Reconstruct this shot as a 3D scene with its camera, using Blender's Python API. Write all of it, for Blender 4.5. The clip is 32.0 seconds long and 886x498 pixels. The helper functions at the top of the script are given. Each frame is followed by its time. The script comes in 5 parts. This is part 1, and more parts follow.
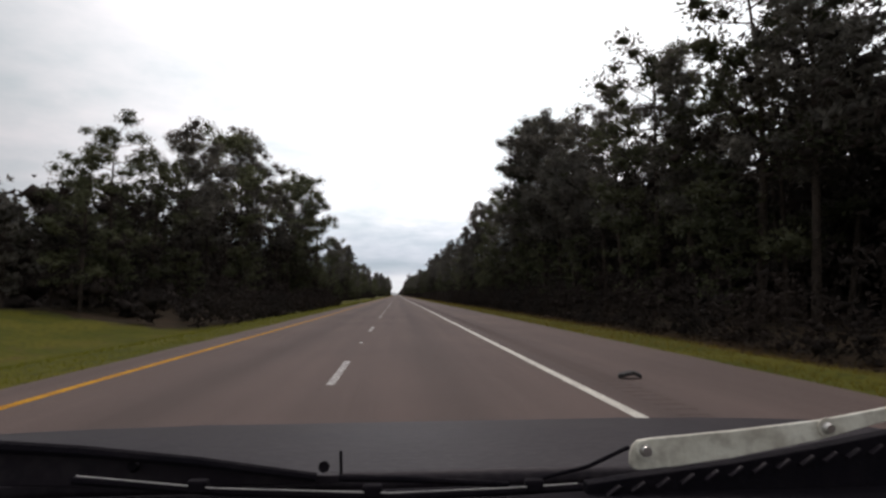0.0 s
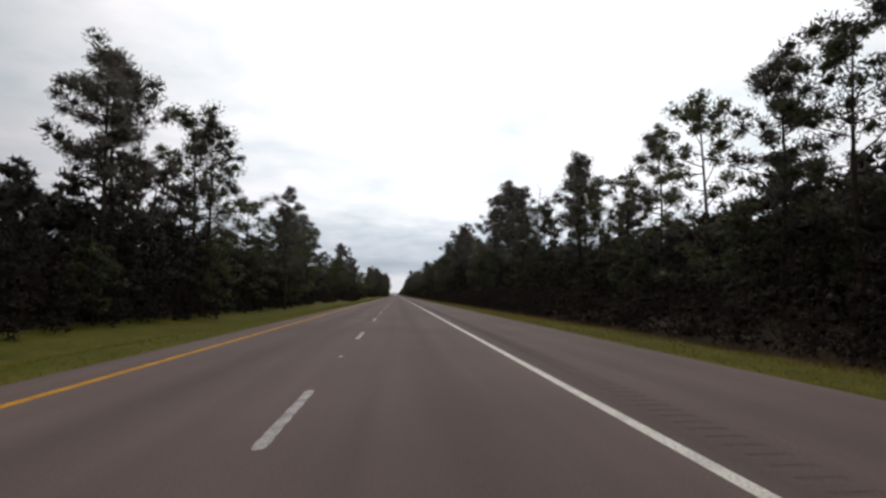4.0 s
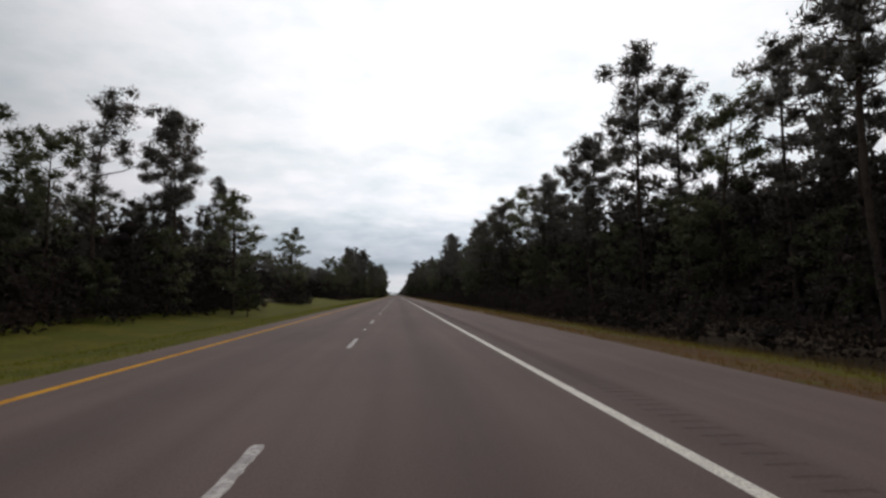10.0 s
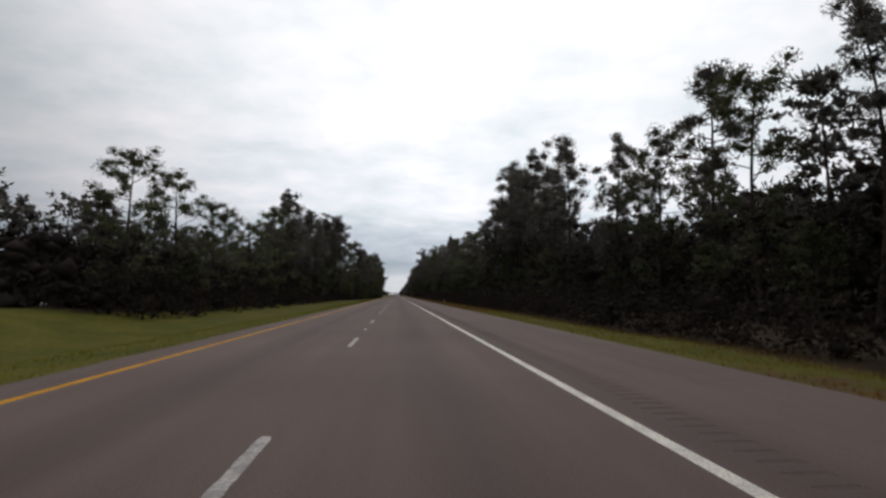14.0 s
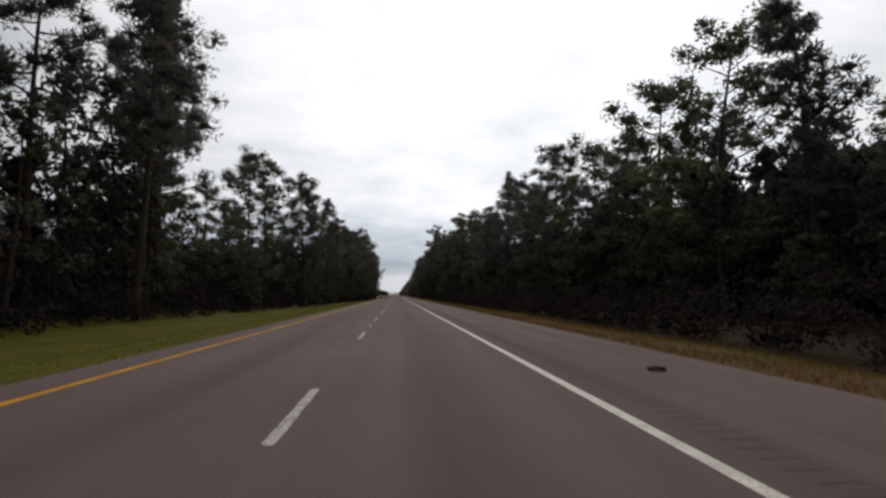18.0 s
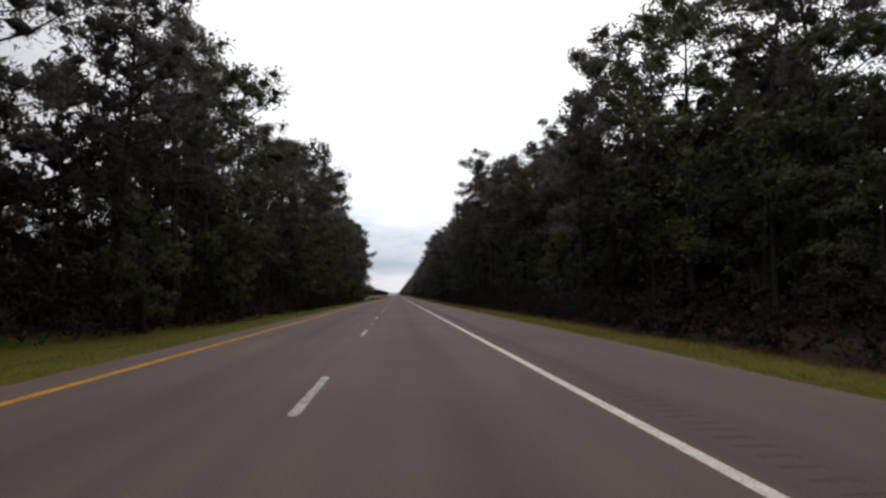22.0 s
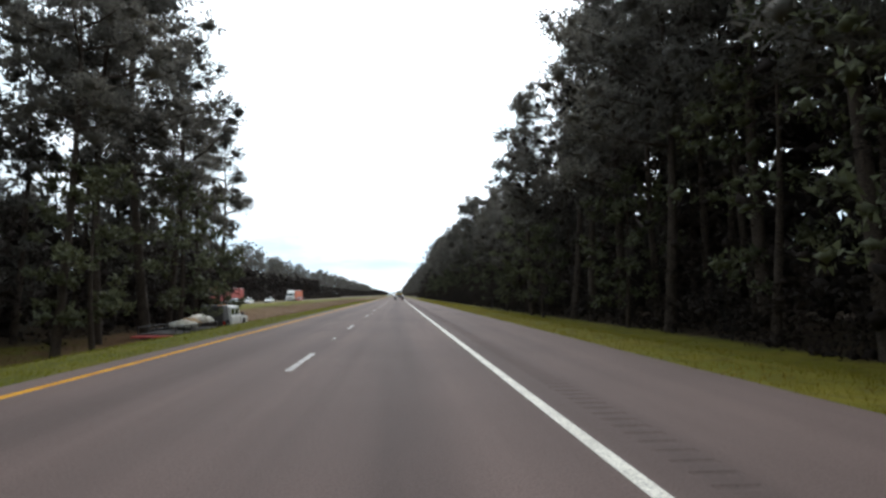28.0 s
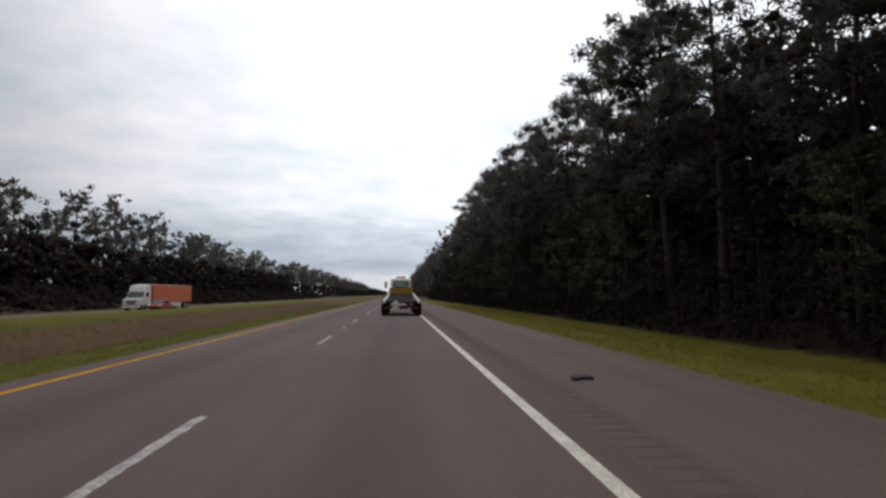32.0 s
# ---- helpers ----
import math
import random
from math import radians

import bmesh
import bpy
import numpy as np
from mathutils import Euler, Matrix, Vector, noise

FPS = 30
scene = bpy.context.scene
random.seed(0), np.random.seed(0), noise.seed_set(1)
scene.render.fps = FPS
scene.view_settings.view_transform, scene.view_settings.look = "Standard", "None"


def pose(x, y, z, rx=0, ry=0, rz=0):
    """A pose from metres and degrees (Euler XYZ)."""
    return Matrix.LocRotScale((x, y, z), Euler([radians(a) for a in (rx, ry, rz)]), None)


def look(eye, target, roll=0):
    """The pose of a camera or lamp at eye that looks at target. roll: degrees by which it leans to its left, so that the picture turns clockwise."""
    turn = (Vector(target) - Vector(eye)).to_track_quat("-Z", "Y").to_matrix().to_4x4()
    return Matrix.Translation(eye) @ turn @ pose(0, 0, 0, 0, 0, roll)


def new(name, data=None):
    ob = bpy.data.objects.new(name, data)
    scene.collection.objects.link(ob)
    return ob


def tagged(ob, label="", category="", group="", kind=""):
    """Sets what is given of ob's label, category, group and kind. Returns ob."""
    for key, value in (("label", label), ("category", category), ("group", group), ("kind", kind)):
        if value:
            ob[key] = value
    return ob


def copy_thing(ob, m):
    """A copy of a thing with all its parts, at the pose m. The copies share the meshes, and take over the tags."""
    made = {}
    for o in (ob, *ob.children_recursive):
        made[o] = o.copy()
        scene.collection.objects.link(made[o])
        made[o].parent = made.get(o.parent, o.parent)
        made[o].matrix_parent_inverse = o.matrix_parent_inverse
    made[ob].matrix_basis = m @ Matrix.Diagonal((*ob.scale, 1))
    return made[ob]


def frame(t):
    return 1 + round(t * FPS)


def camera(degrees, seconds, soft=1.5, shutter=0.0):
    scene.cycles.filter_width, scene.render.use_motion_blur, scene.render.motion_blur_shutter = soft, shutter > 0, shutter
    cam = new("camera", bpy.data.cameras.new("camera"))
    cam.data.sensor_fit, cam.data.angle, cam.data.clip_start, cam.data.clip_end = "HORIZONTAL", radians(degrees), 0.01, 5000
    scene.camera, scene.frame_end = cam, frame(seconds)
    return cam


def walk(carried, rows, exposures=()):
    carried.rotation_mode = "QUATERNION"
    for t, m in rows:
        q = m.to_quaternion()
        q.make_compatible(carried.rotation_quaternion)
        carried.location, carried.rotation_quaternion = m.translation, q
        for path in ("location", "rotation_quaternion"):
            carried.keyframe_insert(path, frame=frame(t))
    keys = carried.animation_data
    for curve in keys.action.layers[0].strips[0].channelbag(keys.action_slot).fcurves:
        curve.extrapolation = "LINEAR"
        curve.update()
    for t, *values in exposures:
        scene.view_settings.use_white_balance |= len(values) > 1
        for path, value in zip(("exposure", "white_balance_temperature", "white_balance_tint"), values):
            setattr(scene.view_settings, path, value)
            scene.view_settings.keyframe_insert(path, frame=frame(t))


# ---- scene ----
cam = camera(76.8, 32.0, soft=2.7)
EYE = 1.34          # height of the lens over the road
TILT, TURN = 4.68, -4.68
# seconds, metres right of the lane divider, metres along the road
PATH = [
    (0.0, 0.99, 0.0), (1.0, 1.13, 31.4), (2.0, 1.1, 63.5), (3.0, 1.19, 94.6), (6.0, 1.22, 187.9),
    (7.0, 1.33, 219.6), (8.0, 1.23, 250.0), (9.0, 1.18, 280.9), (10.0, 1.22, 311.1), (11.0, 1.18, 341.6),
    (12.0, 1.23, 371.2), (13.0, 1.19, 402.2), (16.0, 1.32, 491.8), (17.0, 1.27, 521.5), (18.0, 1.15, 551.9),
    (19.0, 1.08, 581.8), (20.0, 1.06, 612.2), (21.0, 1.13, 642.4), (22.0, 1.15, 672.6), (23.0, 1.36, 703.4),
    (24.0, 1.37, 733.7), (25.0, 1.19, 763.6), (28.0, 1.91, 851.7), (29.0, 2.31, 881.1), (30.0, 2.39, 910.4),
    (31.0, 2.29, 939.4), (32.0, 2.13, 968.1)]
EXPOSURES = [                               # seconds, stops, kelvin, tint
    (0.0, 0.06, 6950, 26.0), (3.0, -0.04, 6900, 25.0), (7.0, -0.1, 6900, 25.0), (12.5, -0.26, 6800, 24.0), (17.0, -0.22, 6900, 25.0),
    (20.0, -0.14, 6950, 26.0), (22.0, 0.08, 6900, 26.0), (23.0, 0.38, 6650, 23.0), (24.0, 1.0, 6200, 17.0), (25.0, 1.0, 6250, 16.0),
    (28.0, 1.02, 6250, 16.0), (29.0, 0.4, 6400, 17.0), (30.0, 0.0, 6750, 24.0), (32.0, -0.1, 6750, 24.0)]
walk(cam, [(t, pose(x, y, EYE, 90 + TILT, 0, TURN)) for t, x, y in PATH], EXPOSURES)

# ---------------------------------------------------------------- world and sun
SUN_ELEV, SUN_AZ = 48.0, 12.0      # degrees; azimuth to the right of the road's direction
world = bpy.data.worlds.new("overcast_sky")
scene.world = world
world.use_nodes = True
wn, wl = world.node_tree.nodes, world.node_tree.links
wn.clear()


def wnode(kind, **kw):
    n = wn.new(kind)
    for k, v in kw.items():
        if k == "operation":
            n.operation = v
        elif k == "blend":
            n.data_type, n.blend_type = "RGBA", v
        else:
            n.inputs[k].default_value = v
    return n


w_out, w_bg = wn.new("ShaderNodeOutputWorld"), wn.new("ShaderNodeBackground")
w_bg.inputs["Strength"].default_value = 1.0
wl.new(w_bg.outputs[0], w_out.inputs[0])
w_sky = wn.new("ShaderNodeTexSky")
w_sky.sky_type, w_sky.sun_disc = "NISHITA", False
w_sky.sun_elevation, w_sky.sun_rotation = radians(SUN_ELEV), radians(SUN_AZ)
w_co = wn.new("ShaderNodeTexCoord")
w_sep = wn.new("ShaderNodeSeparateXYZ")
wl.new(w_co.outputs["Generated"], w_sep.inputs[0])
# cloud deck: the direction flattened onto a plane overhead
w_zc = wnode("ShaderNodeMath", operation="MAXIMUM")
wl.new(w_sep.outputs["Z"], w_zc.inputs[0])
w_zc.inputs[1].default_value = 0.0
w_zp = wnode("ShaderNodeMath", operation="ADD")
wl.new(w_zc.outputs[0], w_zp.inputs[0])
w_zp.inputs[1].default_value = 0.16
w_cmb = wn.new("ShaderNodeCombineXYZ")
for axis in (0, 1):
    d = wnode("ShaderNodeMath", operation="DIVIDE")
    wl.new(w_sep.outputs[axis], d.inputs[0])
    wl.new(w_zp.outputs[0], d.inputs[1])
    wl.new(d.outputs[0], w_cmb.inputs[axis])
w_n1 = wnode("ShaderNodeTexNoise", Scale=0.9, Detail=7.0, Roughness=0.55)
w_n2 = wnode("ShaderNodeTexNoise", Scale=3.1, Detail=6.0, Roughness=0.6)
for n in (w_n1, w_n2):
    wl.new(w_cmb.outputs[0], n.inputs["Vector"])
w_mixn = wnode("ShaderNodeMix", blend="MIX")
w_mixn.inputs["Factor"].default_value = 0.35
wl.new(w_n1.outputs["Fac"], w_mixn.inputs["A"])
wl.new(w_n2.outputs["Fac"], w_mixn.inputs["B"])
w_ramp = wn.new("ShaderNodeValToRGB")
w_ramp.color_ramp.elements[0].position, w_ramp.color_ramp.elements[0].color = 0.34, (0.55, 0.695, 0.705, 1)
w_ramp.color_ramp.elements[1].position, w_ramp.color_ramp.elements[1].color = 0.60, (0.885, 0.96, 0.955, 1)
wl.new(w_mixn.outputs["Result"], w_ramp.inputs[0])
# the brighter part of the deck in front of the hidden sun
w_dot = wn.new("ShaderNodeVectorMath")
w_dot.operation = "DOT_PRODUCT"
w_dot.inputs[1].default_value = (math.sin(radians(SUN_AZ)) * math.cos(radians(34)), math.cos(radians(SUN_AZ)) * math.cos(radians(34)), math.sin(radians(34)))
wl.new(w_co.outputs["Generated"], w_dot.inputs[0])
w_glow = wn.new("ShaderNodeMapRange")
w_glow.interpolation_type = "SMOOTHSTEP"
for k, v in (("From Min", 0.62), ("From Max", 0.97), ("To Min", 0.67), ("To Max", 1.5)):
    w_glow.inputs[k].default_value = v
wl.new(w_dot.outputs["Value"], w_glow.inputs["Value"])
w_lit = wnode("ShaderNodeMix", blend="MULTIPLY")
w_lit.inputs["Factor"].default_value = 1.0
wl.new(w_ramp.outputs[0], w_lit.inputs["A"])
wl.new(w_glow.outputs[0], w_lit.inputs["B"])
# darker bluish bank of cloud low down, with a pale strip under it
w_bank = wn.new("ShaderNodeValToRGB")
cr = w_bank.color_ramp
cr.elements[0].position, cr.elements[0].color = 0.0, (0.86, 0.88, 0.90, 1)
cr.elements[1].position, cr.elements[1].color = 0.26, (1, 1, 1, 1)
for p, c in ((0.016, (0.84, 0.87, 0.90, 1)), (0.050, (0.46, 0.535, 0.61, 1)), (0.095, (0.58, 0.65, 0.71, 1)), (0.15, (0.92, 0.95, 0.97, 1))):
    e = cr.elements.new(p)
    e.color = c
w_wob = wnode("ShaderNodeMath", operation="MULTIPLY_ADD")
wl.new(w_n2.outputs["Fac"], w_wob.inputs[0])
w_wob.inputs[1].default_value = 0.05
wl.new(w_zc.outputs[0], w_wob.inputs[2])
w_off = wnode("ShaderNodeMath", operation="SUBTRACT")
wl.new(w_wob.outputs[0], w_off.inputs[0])
w_off.inputs[1].default_value = 0.025
wl.new(w_off.outputs[0], w_bank.inputs[0])
w_low = wnode("ShaderNodeMix", blend="MULTIPLY")
w_low.inputs["Factor"].default_value = 1.0
wl.new(w_lit.outputs["Result"], w_low.inputs["A"])
wl.new(w_bank.outputs[0], w_low.inputs["B"])
w_air = wnode("ShaderNodeMix", blend="MULTIPLY")
w_air.inputs["Factor"].default_value = 1.0
wl.new(w_sky.outputs[0], w_air.inputs["A"])
w_air.inputs["B"].default_value = (0.1, 0.1, 0.1, 1)
w_all = wnode("ShaderNodeMix", blend="MIX")
w_all.inputs["Factor"].default_value = 0.93
wl.new(w_air.outputs["Result"], w_all.inputs["A"])
wl.new(w_low.outputs["Result"], w_all.inputs["B"])
wl.new(w_all.outputs["Result"], w_bg.inputs["Color"])

sun = new("sun", bpy.data.lights.new("sun", "SUN"))
sun.data.energy, sun.data.angle, sun.data.color = 0.7, radians(18), (1.0, 0.96, 0.9)
sun.matrix_world = look((0, 0, 60), (-math.sin(radians(SUN_AZ)) * math.cos(radians(SUN_ELEV)), -math.cos(radians(SUN_AZ)) * math.cos(radians(SUN_ELEV)), 60 - math.sin(radians(SUN_ELEV))))


# ---------------------------------------------------------------- materials
def material(name, base, rough=0.8, metal=0.0, spots=None, scale=4.0, fine=None, fine_scale=60.0, bump=0.0, bump_scale=None, vary=0.0, spec=0.5, thin=0.0):
    """A principled material: base colour, a second colour in broad noise, a third in fine noise, bump, and a change from object to object."""
    m = bpy.data.materials.new(name)
    m.use_nodes = True
    n, l = m.node_tree.nodes, m.node_tree.links
    b = n["Principled BSDF"]
    b.inputs["Roughness"].default_value, b.inputs["Metallic"].default_value = rough, metal
    b.inputs["Specular IOR Level"].default_value = spec
    geo = n.new("ShaderNodeNewGeometry")
    out = None
    col = n.new("ShaderNodeRGB")
    col.outputs[0].default_value = (*base, 1)
    out = col.outputs[0]
    for colour, sc, lo, hi in ((spots, scale, 0.42, 0.62), (fine, fine_scale, 0.45, 0.7)):
        if colour is None:
            continue
        tex = n.new("ShaderNodeTexNoise")
        tex.inputs["Scale"].default_value, tex.inputs["Detail"].default_value = sc, 5.0
        l.new(geo.outputs["Position"], tex.inputs["Vector"])
        rng = n.new("ShaderNodeMapRange")
        rng.inputs["From Min"].default_value, rng.inputs["From Max"].default_value = lo, hi
        l.new(tex.outputs["Fac"], rng.inputs["Value"])
        mix = n.new("ShaderNodeMix")
        mix.data_type = "RGBA"
        l.new(rng.outputs[0], mix.inputs["Factor"])
        l.new(out, mix.inputs["A"])
        mix.inputs["B"].default_value = (*colour, 1)
        out = mix.outputs["Result"]
    if vary:
        info = n.new("ShaderNodeObjectInfo")
        rng = n.new("ShaderNodeMapRange")
        rng.inputs["To Min"].default_value, rng.inputs["To Max"].default_value = 1 - vary, 1 + vary
        l.new(info.outputs["Random"], rng.inputs["Value"])
        isl = n.new("ShaderNodeMapRange")
        isl.inputs["To Min"].default_value, isl.inputs["To Max"].default_value = 1 - vary, 1 + vary
        l.new(geo.outputs["Random Per Island"], isl.inputs["Value"])
        mul = n.new("ShaderNodeMath")
        mul.operation = "MULTIPLY"
        l.new(rng.outputs[0], mul.inputs[0])
        l.new(isl.outputs[0], mul.inputs[1])
        mix = n.new("ShaderNodeMix")
        mix.data_type, mix.blend_type = "RGBA", "MULTIPLY"
        mix.inputs["Factor"].default_value = 1.0
        l.new(out, mix.inputs["A"])
        l.new(mul.outputs[0], mix.inputs["B"])
        out = mix.outputs["Result"]
    l.new(out, b.inputs["Base Color"])
    if bump:
        tex = n.new("ShaderNodeTexNoise")
        tex.inputs["Scale"].default_value, tex.inputs["Detail"].default_value = bump_scale or fine_scale, 6.0
        l.new(geo.outputs["Position"], tex.inputs["Vector"])
        bp = n.new("ShaderNodeBump")
        bp.inputs["Strength"].default_value, bp.inputs["Distance"].default_value = bump, 0.02
        l.new(tex.outputs["Fac"], bp.inputs["Height"])
        l.new(bp.outputs[0], b.inputs["Normal"])
    if thin:
        tr = n.new("ShaderNodeBsdfTranslucent")
        l.new(out, tr.inputs["Color"])
        mixs = n.new("ShaderNodeMixShader")
        mixs.inputs[0].default_value = thin
        l.new(b.outputs[0], mixs.inputs[1])
        l.new(tr.outputs[0], mixs.inputs[2])
        l.new(mixs.outputs[0], n["Material Output"].inputs[0])
    return m


def ground_material():
    """Mown grass by the road, coarse brown grass in the hollow of the median, pine straw under the trees."""
    m = bpy.data.materials.new("ground")
    m.use_nodes = True
    n, l = m.node_tree.nodes, m.node_tree.links
    b = n["Principled BSDF"]
    b.inputs["Roughness"].default_value, b.inputs["Specular IOR Level"].default_value = 0.95, 0.1
    geo = n.new("ShaderNodeNewGeometry")
    att = n.new("ShaderNodeVertexColor")
    att.layer_name = "cover"
    sep = n.new("ShaderNodeSeparateColor")
    l.new(att.outputs["Color"], sep.inputs[0])

    def noise_mix(a, c, sc, lo, hi):
        tex = n.new("ShaderNodeTexNoise")
        tex.inputs["Scale"].default_value, tex.inputs["Detail"].default_value = sc, 6.0
        l.new(geo.outputs["Position"], tex.inputs["Vector"])
        rng = n.new("ShaderNodeMapRange")
        rng.inputs["From Min"].default_value, rng.inputs["From Max"].default_value = lo, hi
        l.new(tex.outputs["Fac"], rng.inputs["Value"])
        mix = n.new("ShaderNodeMix")
        mix.data_type = "RGBA"
        l.new(rng.outputs[0], mix.inputs["Factor"])
        for s, k in ((a, "A"), (c, "B")):
            if isinstance(s, tuple):
                mix.inputs[k].default_value = (*s, 1)
            else:
                l.new(s, mix.inputs[k])
        return mix.outputs["Result"]

    def blend(fac, a, c):
        mix = n.new("ShaderNodeMix")
        mix.data_type = "RGBA"
        l.new(fac, mix.inputs["Factor"])
        l.new(a, mix.inputs["A"])
        l.new(c, mix.inputs["B"])
        return mix.outputs["Result"]

    grass = noise_mix(noise_mix((0.070, 0.076, 0.007), (0.105, 0.096, 0.010), 0.35, 0.4, 0.6), (0.036, 0.042, 0.007), 5.0, 0.45, 0.75)
    brown = noise_mix(noise_mix((0.100, 0.054, 0.030), (0.115, 0.066, 0.032), 0.25, 0.4, 0.6), (0.055, 0.044, 0.018), 4.0, 0.48, 0.72)
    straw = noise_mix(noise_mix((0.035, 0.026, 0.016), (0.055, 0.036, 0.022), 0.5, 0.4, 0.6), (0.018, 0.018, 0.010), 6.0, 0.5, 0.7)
    # ragged borders between the covers
    tex = n.new("ShaderNodeTexNoise")
    tex.inputs["Scale"].default_value, tex.inputs["Detail"].default_value = 1.2, 5.0
    l.new(geo.outputs["Position"], tex.inputs["Vector"])

    def ragged(ch):
        add = n.new("ShaderNodeMath")
        add.operation = "ADD"
        l.new(sep.outputs[ch], add.inputs[0])
        l.new(tex.outputs["Fac"], add.inputs[1])
        rng = n.new("ShaderNodeMapRange")
        rng.inputs["From Min"].default_value, rng.inputs["From Max"].default_value = 0.85, 1.15
        l.new(add.outputs[0], rng.inputs["Value"])
        return rng.outputs[0]

    lush = noise_mix(noise_mix((0.10, 0.098, 0.010), (0.135, 0.115, 0.013), 0.4, 0.4, 0.6), (0.06, 0.052, 0.012), 2.2, 0.5, 0.75)
    grass = blend(sep.outputs["Blue"], grass, lush)
    c = blend(ragged("Green"), grass, brown)
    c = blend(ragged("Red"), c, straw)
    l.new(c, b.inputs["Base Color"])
    bt = n.new("ShaderNodeTexNoise")
    bt.inputs["Scale"].default_value, bt.inputs["Detail"].default_value = 14.0, 6.0
    l.new(geo.outputs["Position"], bt.inputs["Vector"])
    bp = n.new("ShaderNodeBump")
    bp.inputs["Strength"].default_value, bp.inputs["Distance"].default_value = 0.8, 0.06
    l.new(bt.outputs["Fac"], bp.inputs["Height"])
    l.new(bp.outputs[0], b.inputs["Normal"])
    return m


def asphalt_material(name, base, dark):
    """Worn asphalt: fine stone grain, patches drawn out along the road, darker streak of oil down the lane's middle."""
    m = material(name, base, 0.85, fine=dark, fine_scale=45.0, bump=0.35, bump_scale=70.0, spec=0.3)
    n, l = m.node_tree.nodes, m.node_tree.links
    b = n["Principled BSDF"]
    col = b.inputs["Base Color"].links[0].from_socket
    geo = n.new("ShaderNodeNewGeometry")
    mp = n.new("ShaderNodeMapping")
    mp.inputs["Scale"].default_value = (1.6, 0.05, 1.0)
    l.new(geo.outputs["Position"], mp.inputs["Vector"])
    tex = n.new("ShaderNodeTexNoise")
    tex.inputs["Scale"].default_value, tex.inputs["Detail"].default_value = 1.0, 5.0
    l.new(mp.outputs[0], tex.inputs["Vector"])
    rng = n.new("ShaderNodeMapRange")
    rng.inputs["From Min"].default_value, rng.inputs["From Max"].default_value = 0.3, 0.7
    rng.inputs["To Min"].default_value, rng.inputs["To Max"].default_value = 0.86, 1.14
    l.new(tex.outputs["Fac"], rng.inputs["Value"])
    # oil streaks in the middle of the two lanes
    sep = n.new("ShaderNodeSeparateXYZ")
    l.new(geo.outputs["Position"], sep.inputs[0])
    a = n.new("ShaderNodeMath")
    a.operation = "ABSOLUTE"
    l.new(sep.outputs["X"], a.inputs[0])
    s = n.new("ShaderNodeMath")
    s.operation = "SUBTRACT"
    l.new(a.outputs[0], s.inputs[0])
    s.inputs[1].default_value = 1.85
    a2 = n.new("ShaderNodeMath")
    a2.operation = "ABSOLUTE"
    l.new(s.outputs[0], a2.inputs[0])
    st = n.new("ShaderNodeMapRange")
    st.interpolation_type = "SMOOTHSTEP"
    for k, v in (("From Min", 0.05), ("From Max", 0.75), ("To Min", 0.78), ("To Max", 1.0)):
        st.inputs[k].default_value = v
    l.new(a2.outputs[0], st.inputs["Value"])
    mu = n.new("ShaderNodeMath")
    mu.operation = "MULTIPLY"
    l.new(rng.outputs[0], mu.inputs[0])
    l.new(st.outputs[0], mu.inputs[1])
    # newer, darker seam along the milled strip
    q = n.new("ShaderNodeMath")
    q.operation = "SUBTRACT"
    l.new(sep.outputs["X"], q.inputs[0])
    q.inputs[1].default_value = 4.2
    q2 = n.new("ShaderNodeMath")
    q2.operation = "ABSOLUTE"
    l.new(q.outputs[0], q2.inputs[0])
    sm = n.new("ShaderNodeMapRange")
    sm.interpolation_type = "SMOOTHSTEP"
    for k, v in (("From Min", 0.25), ("From Max", 0.6), ("To Min", 0.8), ("To Max", 1.0)):
        sm.inputs[k].default_value = v
    l.new(q2.outputs[0], sm.inputs["Value"])
    # large blotches where the surface has worn or been patched
    bl = n.new("ShaderNodeTexNoise")
    bl.inputs["Scale"].default_value, bl.inputs["Detail"].default_value = 0.16, 4.0
    l.new(geo.outputs["Position"], bl.inputs["Vector"])
    br = n.new("ShaderNodeMapRange")
    for k, v in (("From Min", 0.35), ("From Max", 0.65), ("To Min", 0.9), ("To Max", 1.1)):
        br.inputs[k].default_value = v
    l.new(bl.outputs["Fac"], br.inputs["Value"])
    for extra in (sm, br):
        m2 = n.new("ShaderNodeMath")
        m2.operation = "MULTIPLY"
        l.new(mu.outputs[0], m2.inputs[0])
        l.new(extra.outputs[0], m2.inputs[1])
        mu = m2
    mix = n.new("ShaderNodeMix")
    mix.data_type, mix.blend_type = "RGBA", "MULTIPLY"
    mix.inputs["Factor"].default_value = 1.0
    l.new(col, mix.inputs["A"])
    l.new(mu.outputs[0], mix.inputs["B"])
    l.new(mix.outputs["Result"], b.inputs["Base Color"])
    return m


